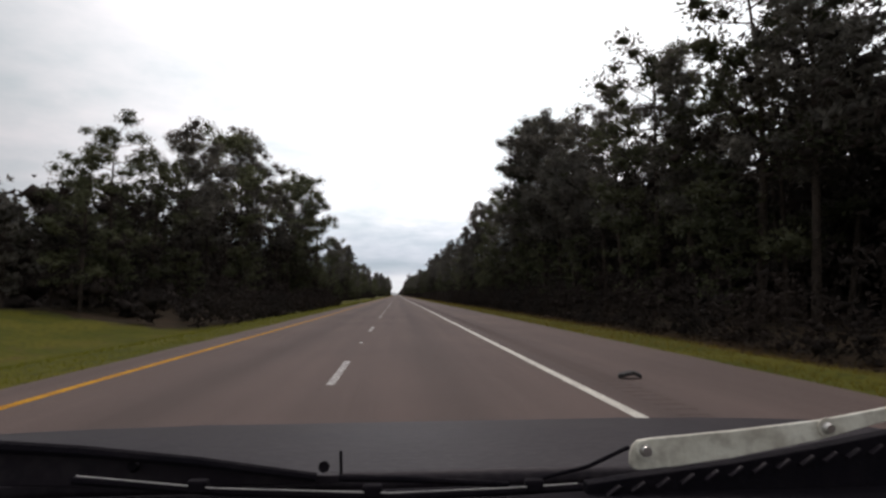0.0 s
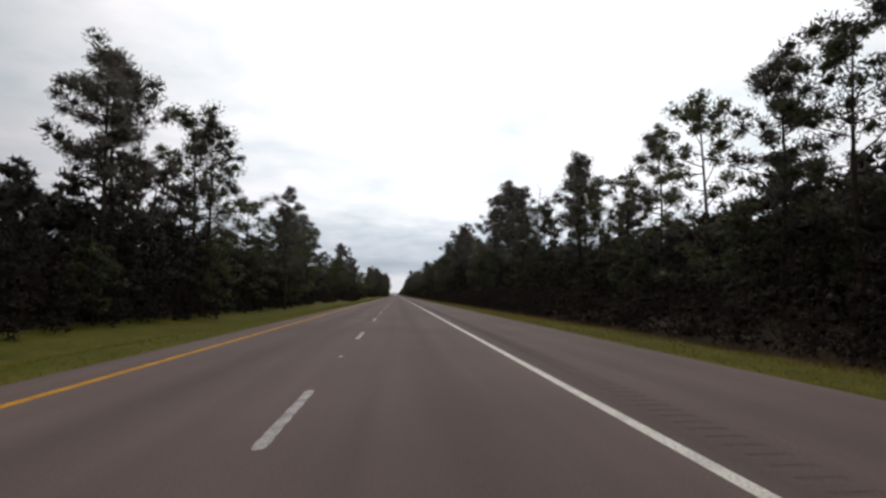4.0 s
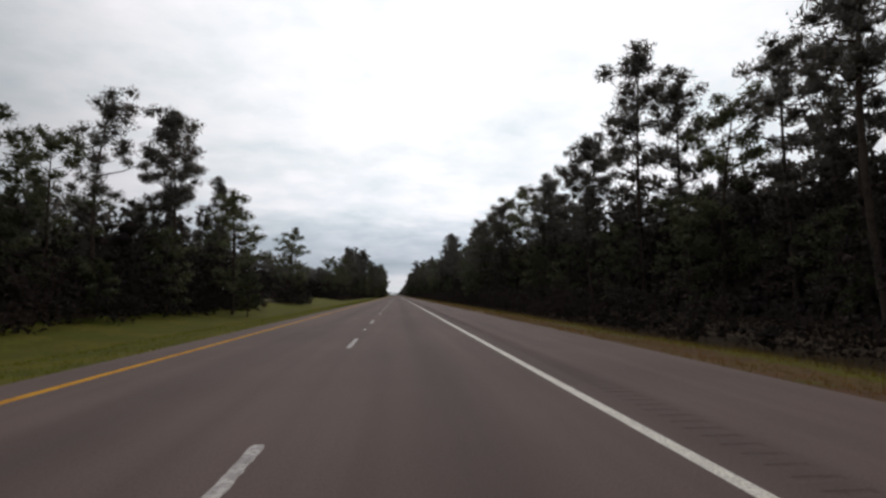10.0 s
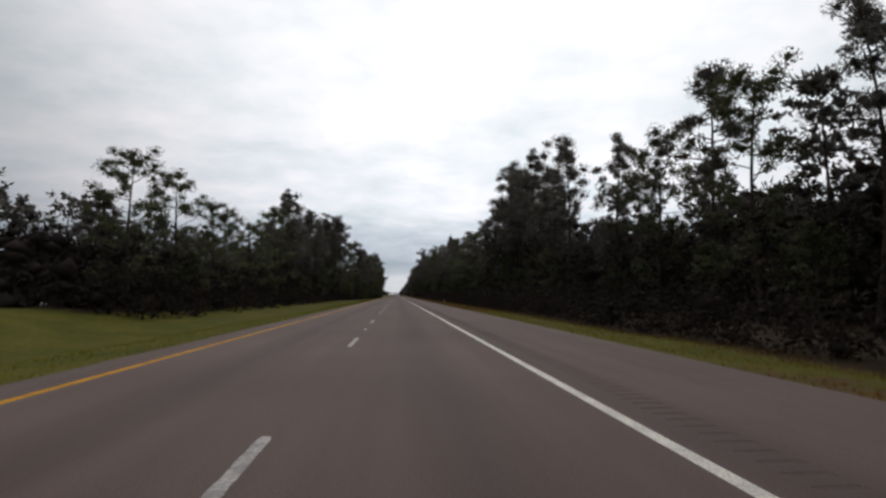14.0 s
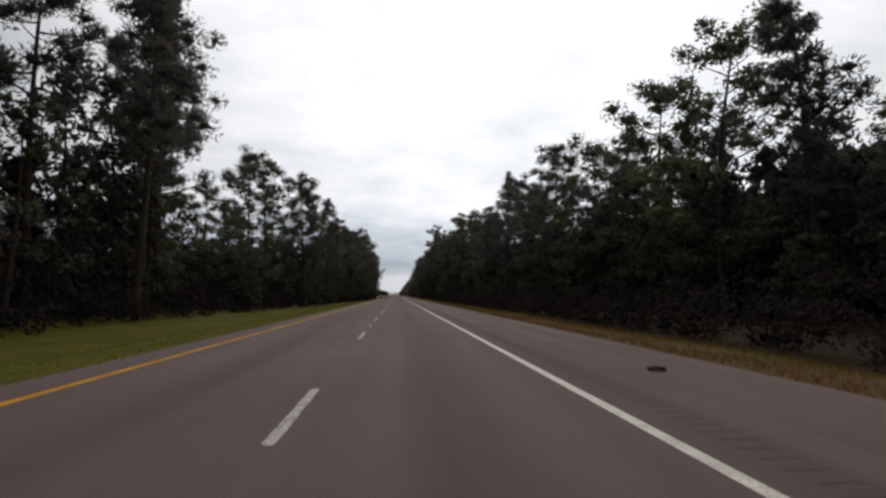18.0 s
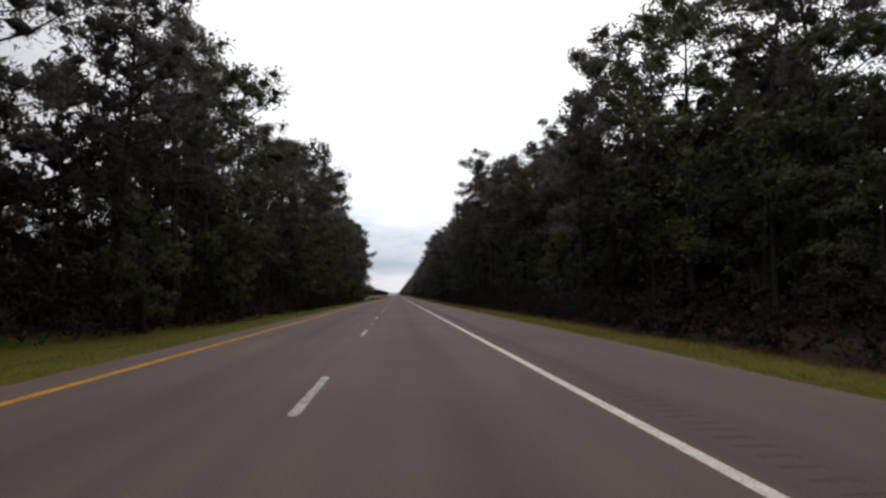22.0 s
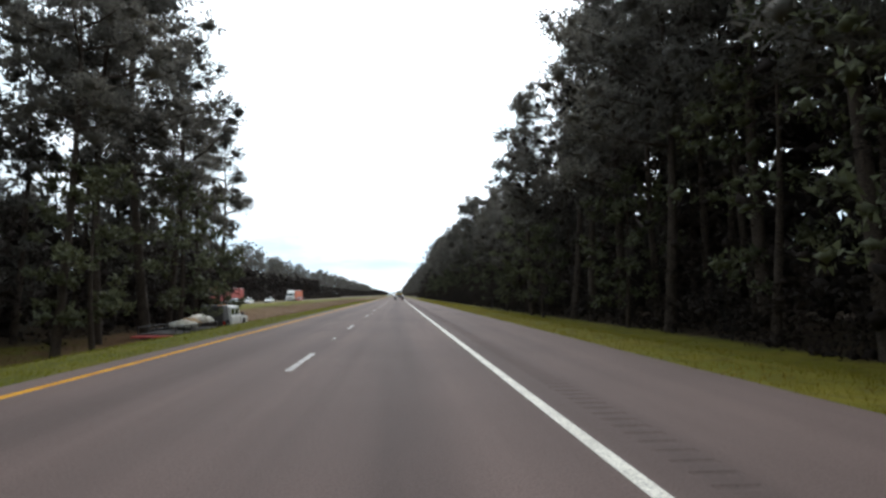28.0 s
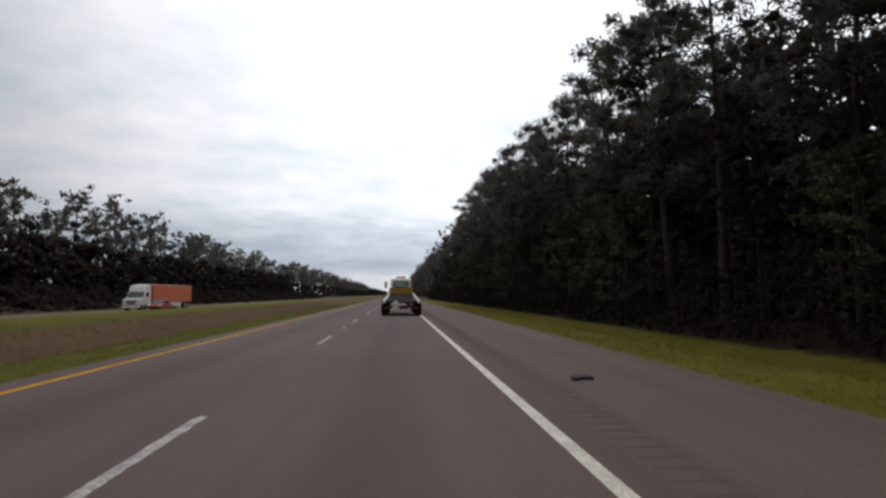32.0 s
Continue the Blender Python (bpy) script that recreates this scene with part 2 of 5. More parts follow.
M_ground = ground_material()
M_asphalt = asphalt_material("asphalt", (0.113, 0.078, 0.068), (0.068, 0.046, 0.040))
M_white = material("white_road_paint", (0.68, 0.66, 0.57), 0.6, spots=(0.52, 0.50, 0.43), scale=2.5, fine=(0.25, 0.24, 0.22), fine_scale=35, bump=0.2)
M_dash = material("worn_white_paint", (0.42, 0.40, 0.375), 0.65, spots=(0.25, 0.235, 0.22), scale=3.5, fine=(0.13, 0.115, 0.11), fine_scale=22, bump=0.2, vary=0.1)
M_stud = material("pale_ceramic", (0.62, 0.60, 0.55), 0.5, spots=(0.48, 0.46, 0.42), scale=30)
M_yellow = material("yellow_road_paint", (0.60, 0.29, 0.012), 0.9, spec=0.15, spots=(0.46, 0.20, 0.012), scale=2.0, fine=(0.24, 0.13, 0.03), fine_scale=35, bump=0.2)
M_bark = material("pine_bark", (0.055, 0.042, 0.034), 0.95, spots=(0.03, 0.024, 0.02), scale=3.0, fine=(0.085, 0.068, 0.055), fine_scale=18, bump=0.9, bump_scale=14, spec=0.1)
M_snag = material("bare_grey_wood", (0.17, 0.15, 0.13), 0.9, spots=(0.09, 0.08, 0.07), scale=3.0, bump=0.5, bump_scale=20, spec=0.1)
M_needle = material("pine_needles", (0.104, 0.098, 0.086), 0.75, spots=(0.132, 0.122, 0.102), scale=0.35, vary=0.30, spec=0.25, thin=0.45)
M_leaf = material("broad_leaves", (0.082, 0.090, 0.049), 0.7, spots=(0.110, 0.116, 0.060), scale=0.4, vary=0.30, spec=0.3, thin=0.33)
# leaves under and inside the woods: their shade is put into this colour
M_shaded_leaf = material("shaded_leaves", (0.028, 0.024, 0.022), 0.9, spots=(0.037, 0.029, 0.025), scale=0.25, vary=0.15, spec=0.03, thin=0.2)
M_blade = material("grass_blades", (0.155, 0.160, 0.015), 0.8, spots=(0.19, 0.18, 0.022), scale=0.3, vary=0.15, spec=0.1, thin=0.5)
M_olive = material("olive_grass_blades", (0.135, 0.115, 0.017), 0.8, spots=(0.165, 0.118, 0.024), scale=0.3, vary=0.15, spec=0.1, thin=0.5)
M_russet = material("dead_russet_grass", (0.165, 0.080, 0.013), 0.85, spots=(0.150, 0.100, 0.016), scale=0.6, vary=0.2, spec=0.1, thin=0.5)
M_lush = material("lush_grass_blades", (0.14, 0.13, 0.013), 0.8, spots=(0.17, 0.125, 0.02), scale=0.5, vary=0.15, spec=0.1, thin=0.5)
M_weed = material("dry_grass_blades", (0.095, 0.056, 0.032), 0.85, spots=(0.080, 0.062, 0.022), scale=0.4, vary=0.15, spec=0.1, thin=0.5)
M_rubber = material("tyre_rubber", (0.018, 0.018, 0.018), 0.85, spots=(0.03, 0.028, 0.026), scale=6, bump=0.3)
M_vwhite = material("white_car_paint", (0.72, 0.72, 0.70), 0.3, spots=(0.62, 0.62, 0.60), scale=2.0)
M_vred = material("red_truck_paint", (0.42, 0.05, 0.04), 0.4, spots=(0.33, 0.045, 0.04), scale=1.5)
M_orange = material("orange_trailer_paint", (0.62, 0.12, 0.03), 0.5, spots=(0.50, 0.10, 0.03), scale=1.2)
M_vyellow = material("yellow_truck_paint", (0.62, 0.36, 0.02), 0.45, spots=(0.48, 0.27, 0.02), scale=4, fine=(0.3, 0.18, 0.03), fine_scale=25)
M_vgrey = material("silver_car_paint", (0.42, 0.43, 0.44), 0.35, metal=0.3, spots=(0.36, 0.37, 0.38), scale=3)
M_dark = material("black_steel", (0.020, 0.020, 0.022), 0.6, spots=(0.035, 0.03, 0.028), scale=5, bump=0.2)
M_hood = material("dark_hood_paint", (0.020, 0.016, 0.021), 0.55, spots=(0.027, 0.022, 0.027), scale=7, fine=(0.034, 0.030, 0.033), fine_scale=60, bump=0.08, spec=0.10)
M_plastic = material("black_plastic", (0.008, 0.007, 0.010), 0.8, spots=(0.012, 0.010, 0.013), scale=15, spec=0.06, bump=0.25, bump_scale=120)
M_glass = material("tinted_glass", (0.02, 0.035, 0.035), 0.08, spec=0.9)
# opaque pale teal: the daylight seen through the cab is painted on the glass
M_daylit_glass = material("daylit_rear_glass", (0.30, 0.44, 0.44), 0.15, spots=(0.16, 0.25, 0.26), scale=6, spec=0.8)
M_maroon = material("dull_maroon_steel", (0.10, 0.018, 0.02), 0.6, spots=(0.06, 0.014, 0.016), scale=5)
M_chrome = material("bare_metal", (0.55, 0.54, 0.52), 0.3, metal=0.9, spots=(0.4, 0.39, 0.38), scale=20)
M_tail = material("red_lamp_lens", (0.40, 0.015, 0.012), 0.25)
M_amber = material("amber_lamp_lens", (0.65, 0.22, 0.02), 0.25)
M_clear = material("clear_lamp_lens", (0.75, 0.76, 0.74), 0.15)
M_strip = material("chalky_white_metal", (0.78, 0.77, 0.67), 0.7, spots=(0.66, 0.64, 0.54), scale=9, fine=(0.45, 0.42, 0.35), fine_scale=38, bump=0.25)
M_sack = material("white_tarpaulin", (0.66, 0.64, 0.58), 0.8, spots=(0.42, 0.38, 0.30), scale=3, bump=0.6, bump_scale=6)
M_tan = material("cut_brush_and_cardboard", (0.34, 0.22, 0.11), 0.9, spots=(0.19, 0.12, 0.06), scale=4, bump=0.7, bump_scale=8)


# ---------------------------------------------------------------- building helpers
def mesh_object(name, verts, faces, mat, smooth=False):
    me = bpy.data.meshes.new(name)
    me.from_pydata([tuple(v) for v in verts], [], [tuple(f) for f in faces])
    me.materials.append(mat)
    if smooth:
        me.polygons.foreach_set("use_smooth", [True] * len(me.polygons))
    me.update()
    return new(name, me)


def part(name, bm, mat, parent, label=""):
    """Links a bmesh as one mesh under a thing or a part."""
    me = bpy.data.meshes.new(name)
    bm.normal_update()
    bm.to_mesh(me)
    bm.free()
    me.materials.append(mat)
    ob = new(name, me)
    ob.parent = parent
    return tagged(ob, label)


def thing(name, m, label, category, group=""):
    e = new(name)
    e.empty_display_size = 0.2
    e.matrix_world = m
    return tagged(e, label, category, group)


def box(x0, x1, y0, y1, z0, z1, bevel=0.0, bm=None, taper=None):
    """A box, its edges bevelled. taper: (dx, dy) by which the top draws in on each side."""
    own = bm is None
    b2 = bmesh.new()
    dx, dy = taper or (0, 0)
    vs = [b2.verts.new(p) for p in (
        (x0, y0, z0), (x1, y0, z0), (x1, y1, z0), (x0, y1, z0),
        (x0 + dx, y0 + dy, z1), (x1 - dx, y0 + dy, z1), (x1 - dx, y1 - dy, z1), (x0 + dx, y1 - dy, z1))]
    for f in ((3, 2, 1, 0), (4, 5, 6, 7), (0, 1, 5, 4), (1, 2, 6, 5), (2, 3, 7, 6), (3, 0, 4, 7)):
        b2.faces.new([vs[i] for i in f])
    if bevel:
        bmesh.ops.bevel(b2, geom=list(b2.edges), offset=bevel, segments=2, profile=0.5, affect="EDGES")
    if own:
        return b2
    me = bpy.data.meshes.new("tmp")
    b2.to_mesh(me)
    b2.free()
    bm.from_mesh(me)
    bpy.data.meshes.remove(me)
    return bm


def profile(points, x0, x1, bevel=0.0):
    """A side profile (y, z), extruded across from x0 to x1."""
    bm = bmesh.new()
    a = [bm.verts.new((x0, y, z)) for y, z in points]
    b = [bm.verts.new((x1, y, z)) for y, z in points]
    n = len(points)
    bm.faces.new(a)
    bm.faces.new(b[::-1])
    for i in range(n):
        bm.faces.new((a[i], b[i], b[(i + 1) % n], a[(i + 1) % n]))
    bmesh.ops.recalc_face_normals(bm, faces=list(bm.faces))
    if bevel:
        bmesh.ops.bevel(bm, geom=list(bm.edges), offset=bevel, segments=2, profile=0.5, affect="EDGES")
    return bm


def disc(cx, cy, cz, r, width, seg=20, bevel=0.0, r2=None):
    """A wheel-like cylinder whose axle lies along x."""
    bm = bmesh.new()
    bmesh.ops.create_cone(bm, cap_ends=True, segments=seg, radius1=r, radius2=r if r2 is None else r2, depth=width)
    if bevel:
        bmesh.ops.bevel(bm, geom=[e for e in bm.edges if abs(e.verts[0].co.z - e.verts[1].co.z) < 1e-6], offset=bevel, segments=2, profile=0.5, affect="EDGES")
    bmesh.ops.transform(bm, matrix=Matrix.Translation((cx, cy, cz)) @ Matrix.Rotation(radians(90), 4, "Y"), verts=bm.verts)
    return bm


def tube(points, r, seg=6, r2=None):
    """A round bar through the points."""
    bm = bmesh.new()
    rings = []
    for i, p in enumerate(points):
        a, b = Vector(points[max(i - 1, 0)]), Vector(points[min(i + 1, len(points) - 1)])
        d = (b - a).normalized()
        u = d.orthogonal().normalized()
        w = d.cross(u)
        rad = r + ((r if r2 is None else r2) - r) * i / max(1, len(points) - 1)
        rings.append([bm.verts.new(Vector(p) + rad * (math.cos(k * math.tau / seg) * u + math.sin(k * math.tau / seg) * w)) for k in range(seg)])
    for q, s in zip(rings, rings[1:]):
        for k in range(seg):
            bm.faces.new((q[k], q[(k + 1) % seg], s[(k + 1) % seg], s[k]))
    bm.faces.new(rings[0][::-1])
    bm.faces.new(rings[-1])
    bmesh.ops.recalc_face_normals(bm, faces=list(bm.faces))
    return bm


def wheel(parent, x, y, r, width, name="wheel", rim=None):
    """A tyre with a rim and a hub under one wheel part."""
    w = part(name, disc(x, y, r, r, width, 24, 0.04), M_rubber, parent)
    s = 1 if x > 0 else -1
    part("rim", disc(x + s * (width / 2 - 0.02), y, r, r * 0.62, 0.06, 20, 0.015), rim or M_chrome, w)
    part("hub", disc(x + s * (width / 2 + 0.01), y, r, r * 0.2, 0.06, 12, 0.01), M_dark, w)
    return w


# ---------------------------------------------------------------- the lie of the land
Y0, Y1 = -80.0, 2300.0
ISLES = ((34, 112), (139, 229), (243, 269), (285, 380), (398, 414), (470, 908))    # stretches of woods in the median


def smooth(a, b, v):
    t = min(1.0, max(0.0, (v - a) / (b - a)))
    return t * t * (3 - 2 * t)


def wooded(y):
    return max(smooth(a - 4, a + 3, y) * (1 - smooth(b - 3, b + 4, y)) for a, b in ISLES)


def wood_front(y):
    """How near the road the woods of the median come."""
    return float(np.interp(y, (0, 103, 109, 117, 140, 270, 285, 325, 330, 600, 640, 700, 720, 800, 850, 872), (-9.3, -9.5, -12.0, -14.0, -14.2, -14.2, -12.0, -12.5, -14.8, -14.8, -13.5, -12.5, -10.6, -9.8, -10.4, -13.4)))


def ridge(y):
    """How far the median rises between the carriageways."""
    return 0.75 * (1 - smooth(840, 900, y)) - 0.25


def road_edge(y):
    """Where the pavement ends on the median side."""
    return -4.65 + 0.8 * smooth(770, 850, y)


def land(x, y):
    """Height of the ground; the road's surface is 0."""
    edge = road_edge(y)
    if x > 7.4:
        s = x - 7.4
        z = -0.03 - 0.12 * smooth(0, 1.6, s) - 0.34 * smooth(1.8, 5.5, s) + 0.3 * smooth(7, 13, s)
    elif x > edge:
        z = -0.16
    else:
        s = edge - x
        z = -0.03 - 0.10 * smooth(0, 1.8, s) - 0.55 * smooth(1.8, 5.0, s)
        z += (0.68 + ridge(y)) * smooth(6.0, 17.0, s)
        z -= 0.65 * smooth(848, 878, y) * smooth(3.6, 6.4, s) * (1 - smooth(9.5, 19, s))    # the hollow of the open median
        z -= (1.0 + ridge(y)) * smooth(20.0, 25.5, s)
        z += 0.8 * smooth(38, 44, s)
    if x > 8.5 or (-29 < x < -7.5) or x < -44:
        z += 0.10 * noise.noise((x * 0.21, y * 0.13, 0.0)) + 0.05 * noise.noise((x * 0.9, y * 0.7, 3.0))
    return z


def bare_edge(y):
    """Stretches where dead pine straw lies along the shoulder."""
    return max(smooth(478, 490, y) * (1 - smooth(640, 665, y)), smooth(728, 736, y) * (1 - smooth(766, 776, y)), 0.72 * smooth(300, 310, y) * (1 - smooth(440, 450, y)))


def build_ground():
    xs = [-2500, -900, -300, -130, -90, -70, -60, -54, -50, -47, -44, -42, -40.6, -31, -29.6, -28.4, -27, -25.5, -24, -22, -20, -18, -16, -14, -12.5,
          -11.2, -10.2, -9.4, -8.6, -7.9, -7.2, -6.5, -5.9, -5.5, -5.15, -4.9, -4.7, -4.5, -4.3, -4.1, -3.95, -3.8, -3.5, 7.3, 7.6, 8.2, 8.8, 9.4, 10, 10.7, 11.5, 12.5, 14, 16, 19, 23, 28, 36, 50, 90, 200, 700, 2500]
    ys = [-2500, -600] + [Y0 + 5 * i for i in range(250)] + [1180 + 20 * i for i in range(60)] + [2450, 2900, 4500]
    verts, cover = [], []
    for y in ys:
        for x in xs:
            z = land(x, y) if abs(x) < 100 else land(90 if x > 0 else -90, y)
            verts.append((x, y, z))
            if x > 0:
                wide = 2.2 * smooth(815, 850, y)
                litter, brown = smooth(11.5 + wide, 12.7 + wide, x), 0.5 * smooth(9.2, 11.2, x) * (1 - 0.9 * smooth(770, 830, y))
                lush = smooth(770, 840, y)
                brown = max(brown, 0.9 * bare_edge(y) * (1 - smooth(9.2, 10.4, x)))
            else:
                wood = wooded(y)
                lush = smooth(860, 900, y) * smooth(19, 22, -x) * (1 - smooth(30, 32, -x))
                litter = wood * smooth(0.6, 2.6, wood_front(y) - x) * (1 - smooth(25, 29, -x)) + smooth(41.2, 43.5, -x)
                brown = (smooth(7.4, 9.2, -x) * (1 - smooth(16.5, 20, -x))) * (0.95 * smooth(860, 900, y)) + 0.3 * smooth(8.5, 10.5, -x) * (1 - smooth(12, 15, -x))
            cover.append((min(1, litter), min(1, brown), lush, 1))
    w = len(xs)
    faces = [(j * w + i, j * w + i + 1, (j + 1) * w + i + 1, (j + 1) * w + i) for j in range(len(ys) - 1) for i in range(w - 1)]
    ob = mesh_object("ground", verts, faces, M_ground, True)
    layer = ob.data.color_attributes.new("cover", "FLOAT_COLOR", "POINT")
    layer.data.foreach_set("color", [c for row in cover for c in row])
    return tagged(ob, "mown green verge, brown median hollow and pine straw ground", "ground", kind="structure")


build_ground()


# ---------------------------------------------------------------- the road
def slab(name, x0, x1, mat, label, z=0.0, thick=0.14, y0=Y0, y1=Y1, roll0=0.02, roll1=0.02, left=None, right=None, n=60):
    """A long strip of pavement with a rolled edge, cut into lengths."""
    verts, faces = [], []
    for i in range(n + 1):
        y = y0 + (y1 - y0) * i / n
        x0 = left(y) if left else x0
        x1 = right(y) if right else x1
        verts += [(x0 - 2.5 * roll0, y, z - thick), (x0, y, z - roll0), (x0 + 0.04, y, z), (x1 - 0.04, y, z), (x1, y, z - roll1), (x1 + 2.5 * roll1, y, z - thick)]
    for i in range(n):
        for k in range(5):
            a = i * 6 + k
            faces.append((a, a + 1, a + 7, a + 6))
    return tagged(mesh_object(name, verts, faces, mat), label, "road", kind="structure")


def paint(name, parent, x0, x1, y0, y1, mat, z=0.004, steps=1, shift=None):
    """A thin film of paint with a raised edge; shift moves it sideways along the road."""
    verts, faces = [], []
    for i in range(steps + 1):
        y = y0 + (y1 - y0) * i / steps
        d = shift(y) if shift else 0
        verts += [(x0 + d, y, 0.0005), (x0 + d + 0.004, y, z), (x1 + d - 0.004, y, z), (x1 + d, y, 0.0005)]
    for i in range(steps):
        for k in range(3):
            a = i * 4 + k
            faces.append((a, a + 1, a + 5, a + 4))
    ob = mesh_object(name, verts, faces, mat)
    ob.parent = parent
    return ob


RUMBLE0, RUMBLE1 = 4.10, 4.52
def worn_left(y):
    """The crumbling edge of the pavement on the median side."""
    return road_edge(y) + 0.07 * noise.noise((y * 0.17, 5.0, 0.0)) + 0.05 * noise.noise((y * 0.61, 9.0, 0.0))


def worn_right(y):
    """The same on the shoulder's side."""
    return 7.4 + 0.09 * noise.noise((y * 0.13, 2.0, 0.0)) + 0.06 * noise.noise((y * 0.57, 7.0, 0.0))


road = slab("road", -4.65, RUMBLE0, M_asphalt, "worn grey asphalt carriageway with two lanes", roll1=0.0, left=worn_left, n=1400)
shoulder = slab("shoulder", RUMBLE1, 7.4, M_asphalt, "grey asphalt shoulder beside the right-hand lane", roll0=0.0, right=worn_right, n=1400)
slab("opposite_road", -40.4, -31.0, M_asphalt, "grey asphalt carriageway beyond the median", z=-0.93)


def narrowing(y):
    return 0.45 * smooth(770, 850, y) + 0.2 * smooth(8, 35, y) * (1 - smooth(115, 180, y))


paint("edge_line", road, 3.60, 3.75, Y0, Y1, M_white)
paint("median_line", road, -3.76, -3.60, Y0, Y1, M_yellow, steps=240, shift=narrowing)


def dash_mesh(seed):
    """A 3 m stripe of worn paint with ragged edges."""
    rng = random.Random(seed)
    verts, faces = [], []
    steps = 26
    for i in range(steps + 1):
        y = -3.05 + 3.05 * i / steps + (rng.uniform(-0.03, 0.03) if 0 < i < steps else 0)
        bite = 0.6 if i in (0, steps) else 1.0
        x0, x1 = -0.068 * bite + rng.uniform(-0.006, 0.014), 0.068 * bite + rng.uniform(-0.014, 0.006)
        verts += [(x0, y, 0.0005), (x0 + 0.004, y, 0.004), (x1 - 0.004, y, 0.004), (x1, y, 0.0005)]
    for i in range(steps):
        for k in range(3):
            a = i * 4 + k
            faces.append((a, a + 1, a + 5, a + 4))
    me = bpy.data.meshes.new("lane_dash")
    me.from_pydata(verts, [], faces)
    me.materials.append(M_dash)
    return me


DASHES = [dash_mesh(k) for k in range(5)]
for i in range(-5, 125):
    d = new("lane_dash", DASHES[(i * 7 + i // 3) % 5])
    d.parent, d.location.y = road, 11.6 + 12.19 * i


def road_stud(y):
    """A low reflecting stud glued to the pavement between two stripes."""
    t = thing("road_stud", pose(0.0, y, 0.0), "pale ceramic road stud between the lane stripes", "road stud", "road studs along the lane stripes")
    body = part("body", box(-0.05, 0.05, -0.05, 0.05, 0.0, 0.018, 0.004, taper=(0.012, 0.03)), M_stud, t)
    for s in (-1, 1):
        part("reflector", profile([(s * 0.053, 0.006), (s * 0.031, 0.019), (s * 0.034, 0.021), (s * 0.056, 0.008)], -0.036, 0.036), M_clear, body)
    return t


stud = road_stud(11.6 + 12.19 * 0.35)
for i in range(1, 46):
    copy_thing(stud, pose(0.0, 11.6 + 12.19 * (2 * i + 0.35), 0.0))


def build_rumble_strip():
    """Milled grooves across the shoulder's inner edge, one every 0.305 m."""
    verts, faces = [], []
    rows = []
    y = -60.0
    while y < 1150.0:
        rows += [(y, 0.0), (y + 0.165, 0.0), (y + 0.19, -0.008), (y + 0.235, -0.011), (y + 0.28, -0.008)]
        y += 0.305
    rows = [(Y0, 0.0)] + rows + [(1150.0, 0.0), (Y1, 0.0)]
    for yy, z in rows:
        verts += [(RUMBLE0, yy, 0.0), (RUMBLE0 + 0.03, yy, z), (RUMBLE1 - 0.03, yy, z), (RUMBLE1, yy, 0.0)]
    for i in range(len(rows) - 1):
        for k in range(3):
            a = i * 4 + k
            faces.append((a, a + 1, a + 5, a + 4))
    return tagged(mesh_object("rumble_strip", verts, faces, M_asphalt), "milled rumble grooves along the asphalt shoulder", "rumble strip", kind="stuff")


build_rumble_strip()


# ---------------------------------------------------------------- trees
LUMP = (((1, 0, 0), (-1, 0, 0), (0, 1, 0), (0, -1, 0), (0, 0, 1), (0, 0, -1)),          # heart of a clump: corners and faces
        ((0, 2, 4), (2, 1, 4), (1, 3, 4), (3, 0, 4), (2, 0, 5), (1, 2, 5), (3, 1, 5), (0, 3, 5)))


def tuft_cloud(rng, centres, radii, count, length, width, flat=0.8, up=0.35, core_size=0.40):
    """Clumps of foliage: a closed uneven heart that shuts out the sky, and small pointed leaves that stand out all round it. Returns vertices and faces."""
    n = len(centres)
    centres, radii = np.asarray(centres, float), np.asarray(radii, float)
    c = np.repeat(centres, count, axis=0)
    r = np.repeat(radii, count)[:, None]
    d = rng.normal(size=(n * count, 3))
    d /= np.linalg.norm(d, axis=1)[:, None]
    p = c + d * r * (0.06 + 0.94 * rng.random((n * count, 1)) ** 0.55) * np.array([1, 1, flat])
    a = d + rng.normal(size=d.shape) * 0.6 + np.array([0, 0, up])
    a /= np.linalg.norm(a, axis=1)[:, None]
    b = np.cross(a, rng.normal(size=d.shape))
    b /= np.linalg.norm(b, axis=1)[:, None]
    s = (0.65 + 0.7 * rng.random((n * count, 1)))
    la, lb = a * length * s, b * width * s
    v = np.stack([p - la * 0.4 - lb * 0.5, p - la * 0.3 + lb * 0.5, p + la * 0.6], axis=1).reshape(-1, 3)
    f = [np.arange(len(v)).reshape(-1, 3)]
    if core_size:
        corners, sides = (np.array(q) for q in LUMP)
        k = len(corners)
        t = rng.random(n) * math.tau
        turn = np.zeros((n, 3, 3))
        turn[:, 0, 0], turn[:, 0, 1], turn[:, 1, 0], turn[:, 1, 1], turn[:, 2, 2] = np.cos(t), -np.sin(t), np.sin(t), np.cos(t), 1
        lump = np.einsum("nij,kj->nki", turn, corners) * (0.72 + 0.56 * rng.random((n, k, 1))) * (radii * core_size)[:, None, None]
        lump += rng.normal(size=lump.shape) * (radii * 0.08)[:, None, None]
        v2 = (lump * np.array([1, 1, flat]) + centres[:, None, :]).reshape(-1, 3)
        f.append((np.arange(n)[:, None, None] * k + sides[None]).reshape(-1, 3) + len(v))
        v = np.concatenate([v, v2])
    return v, f


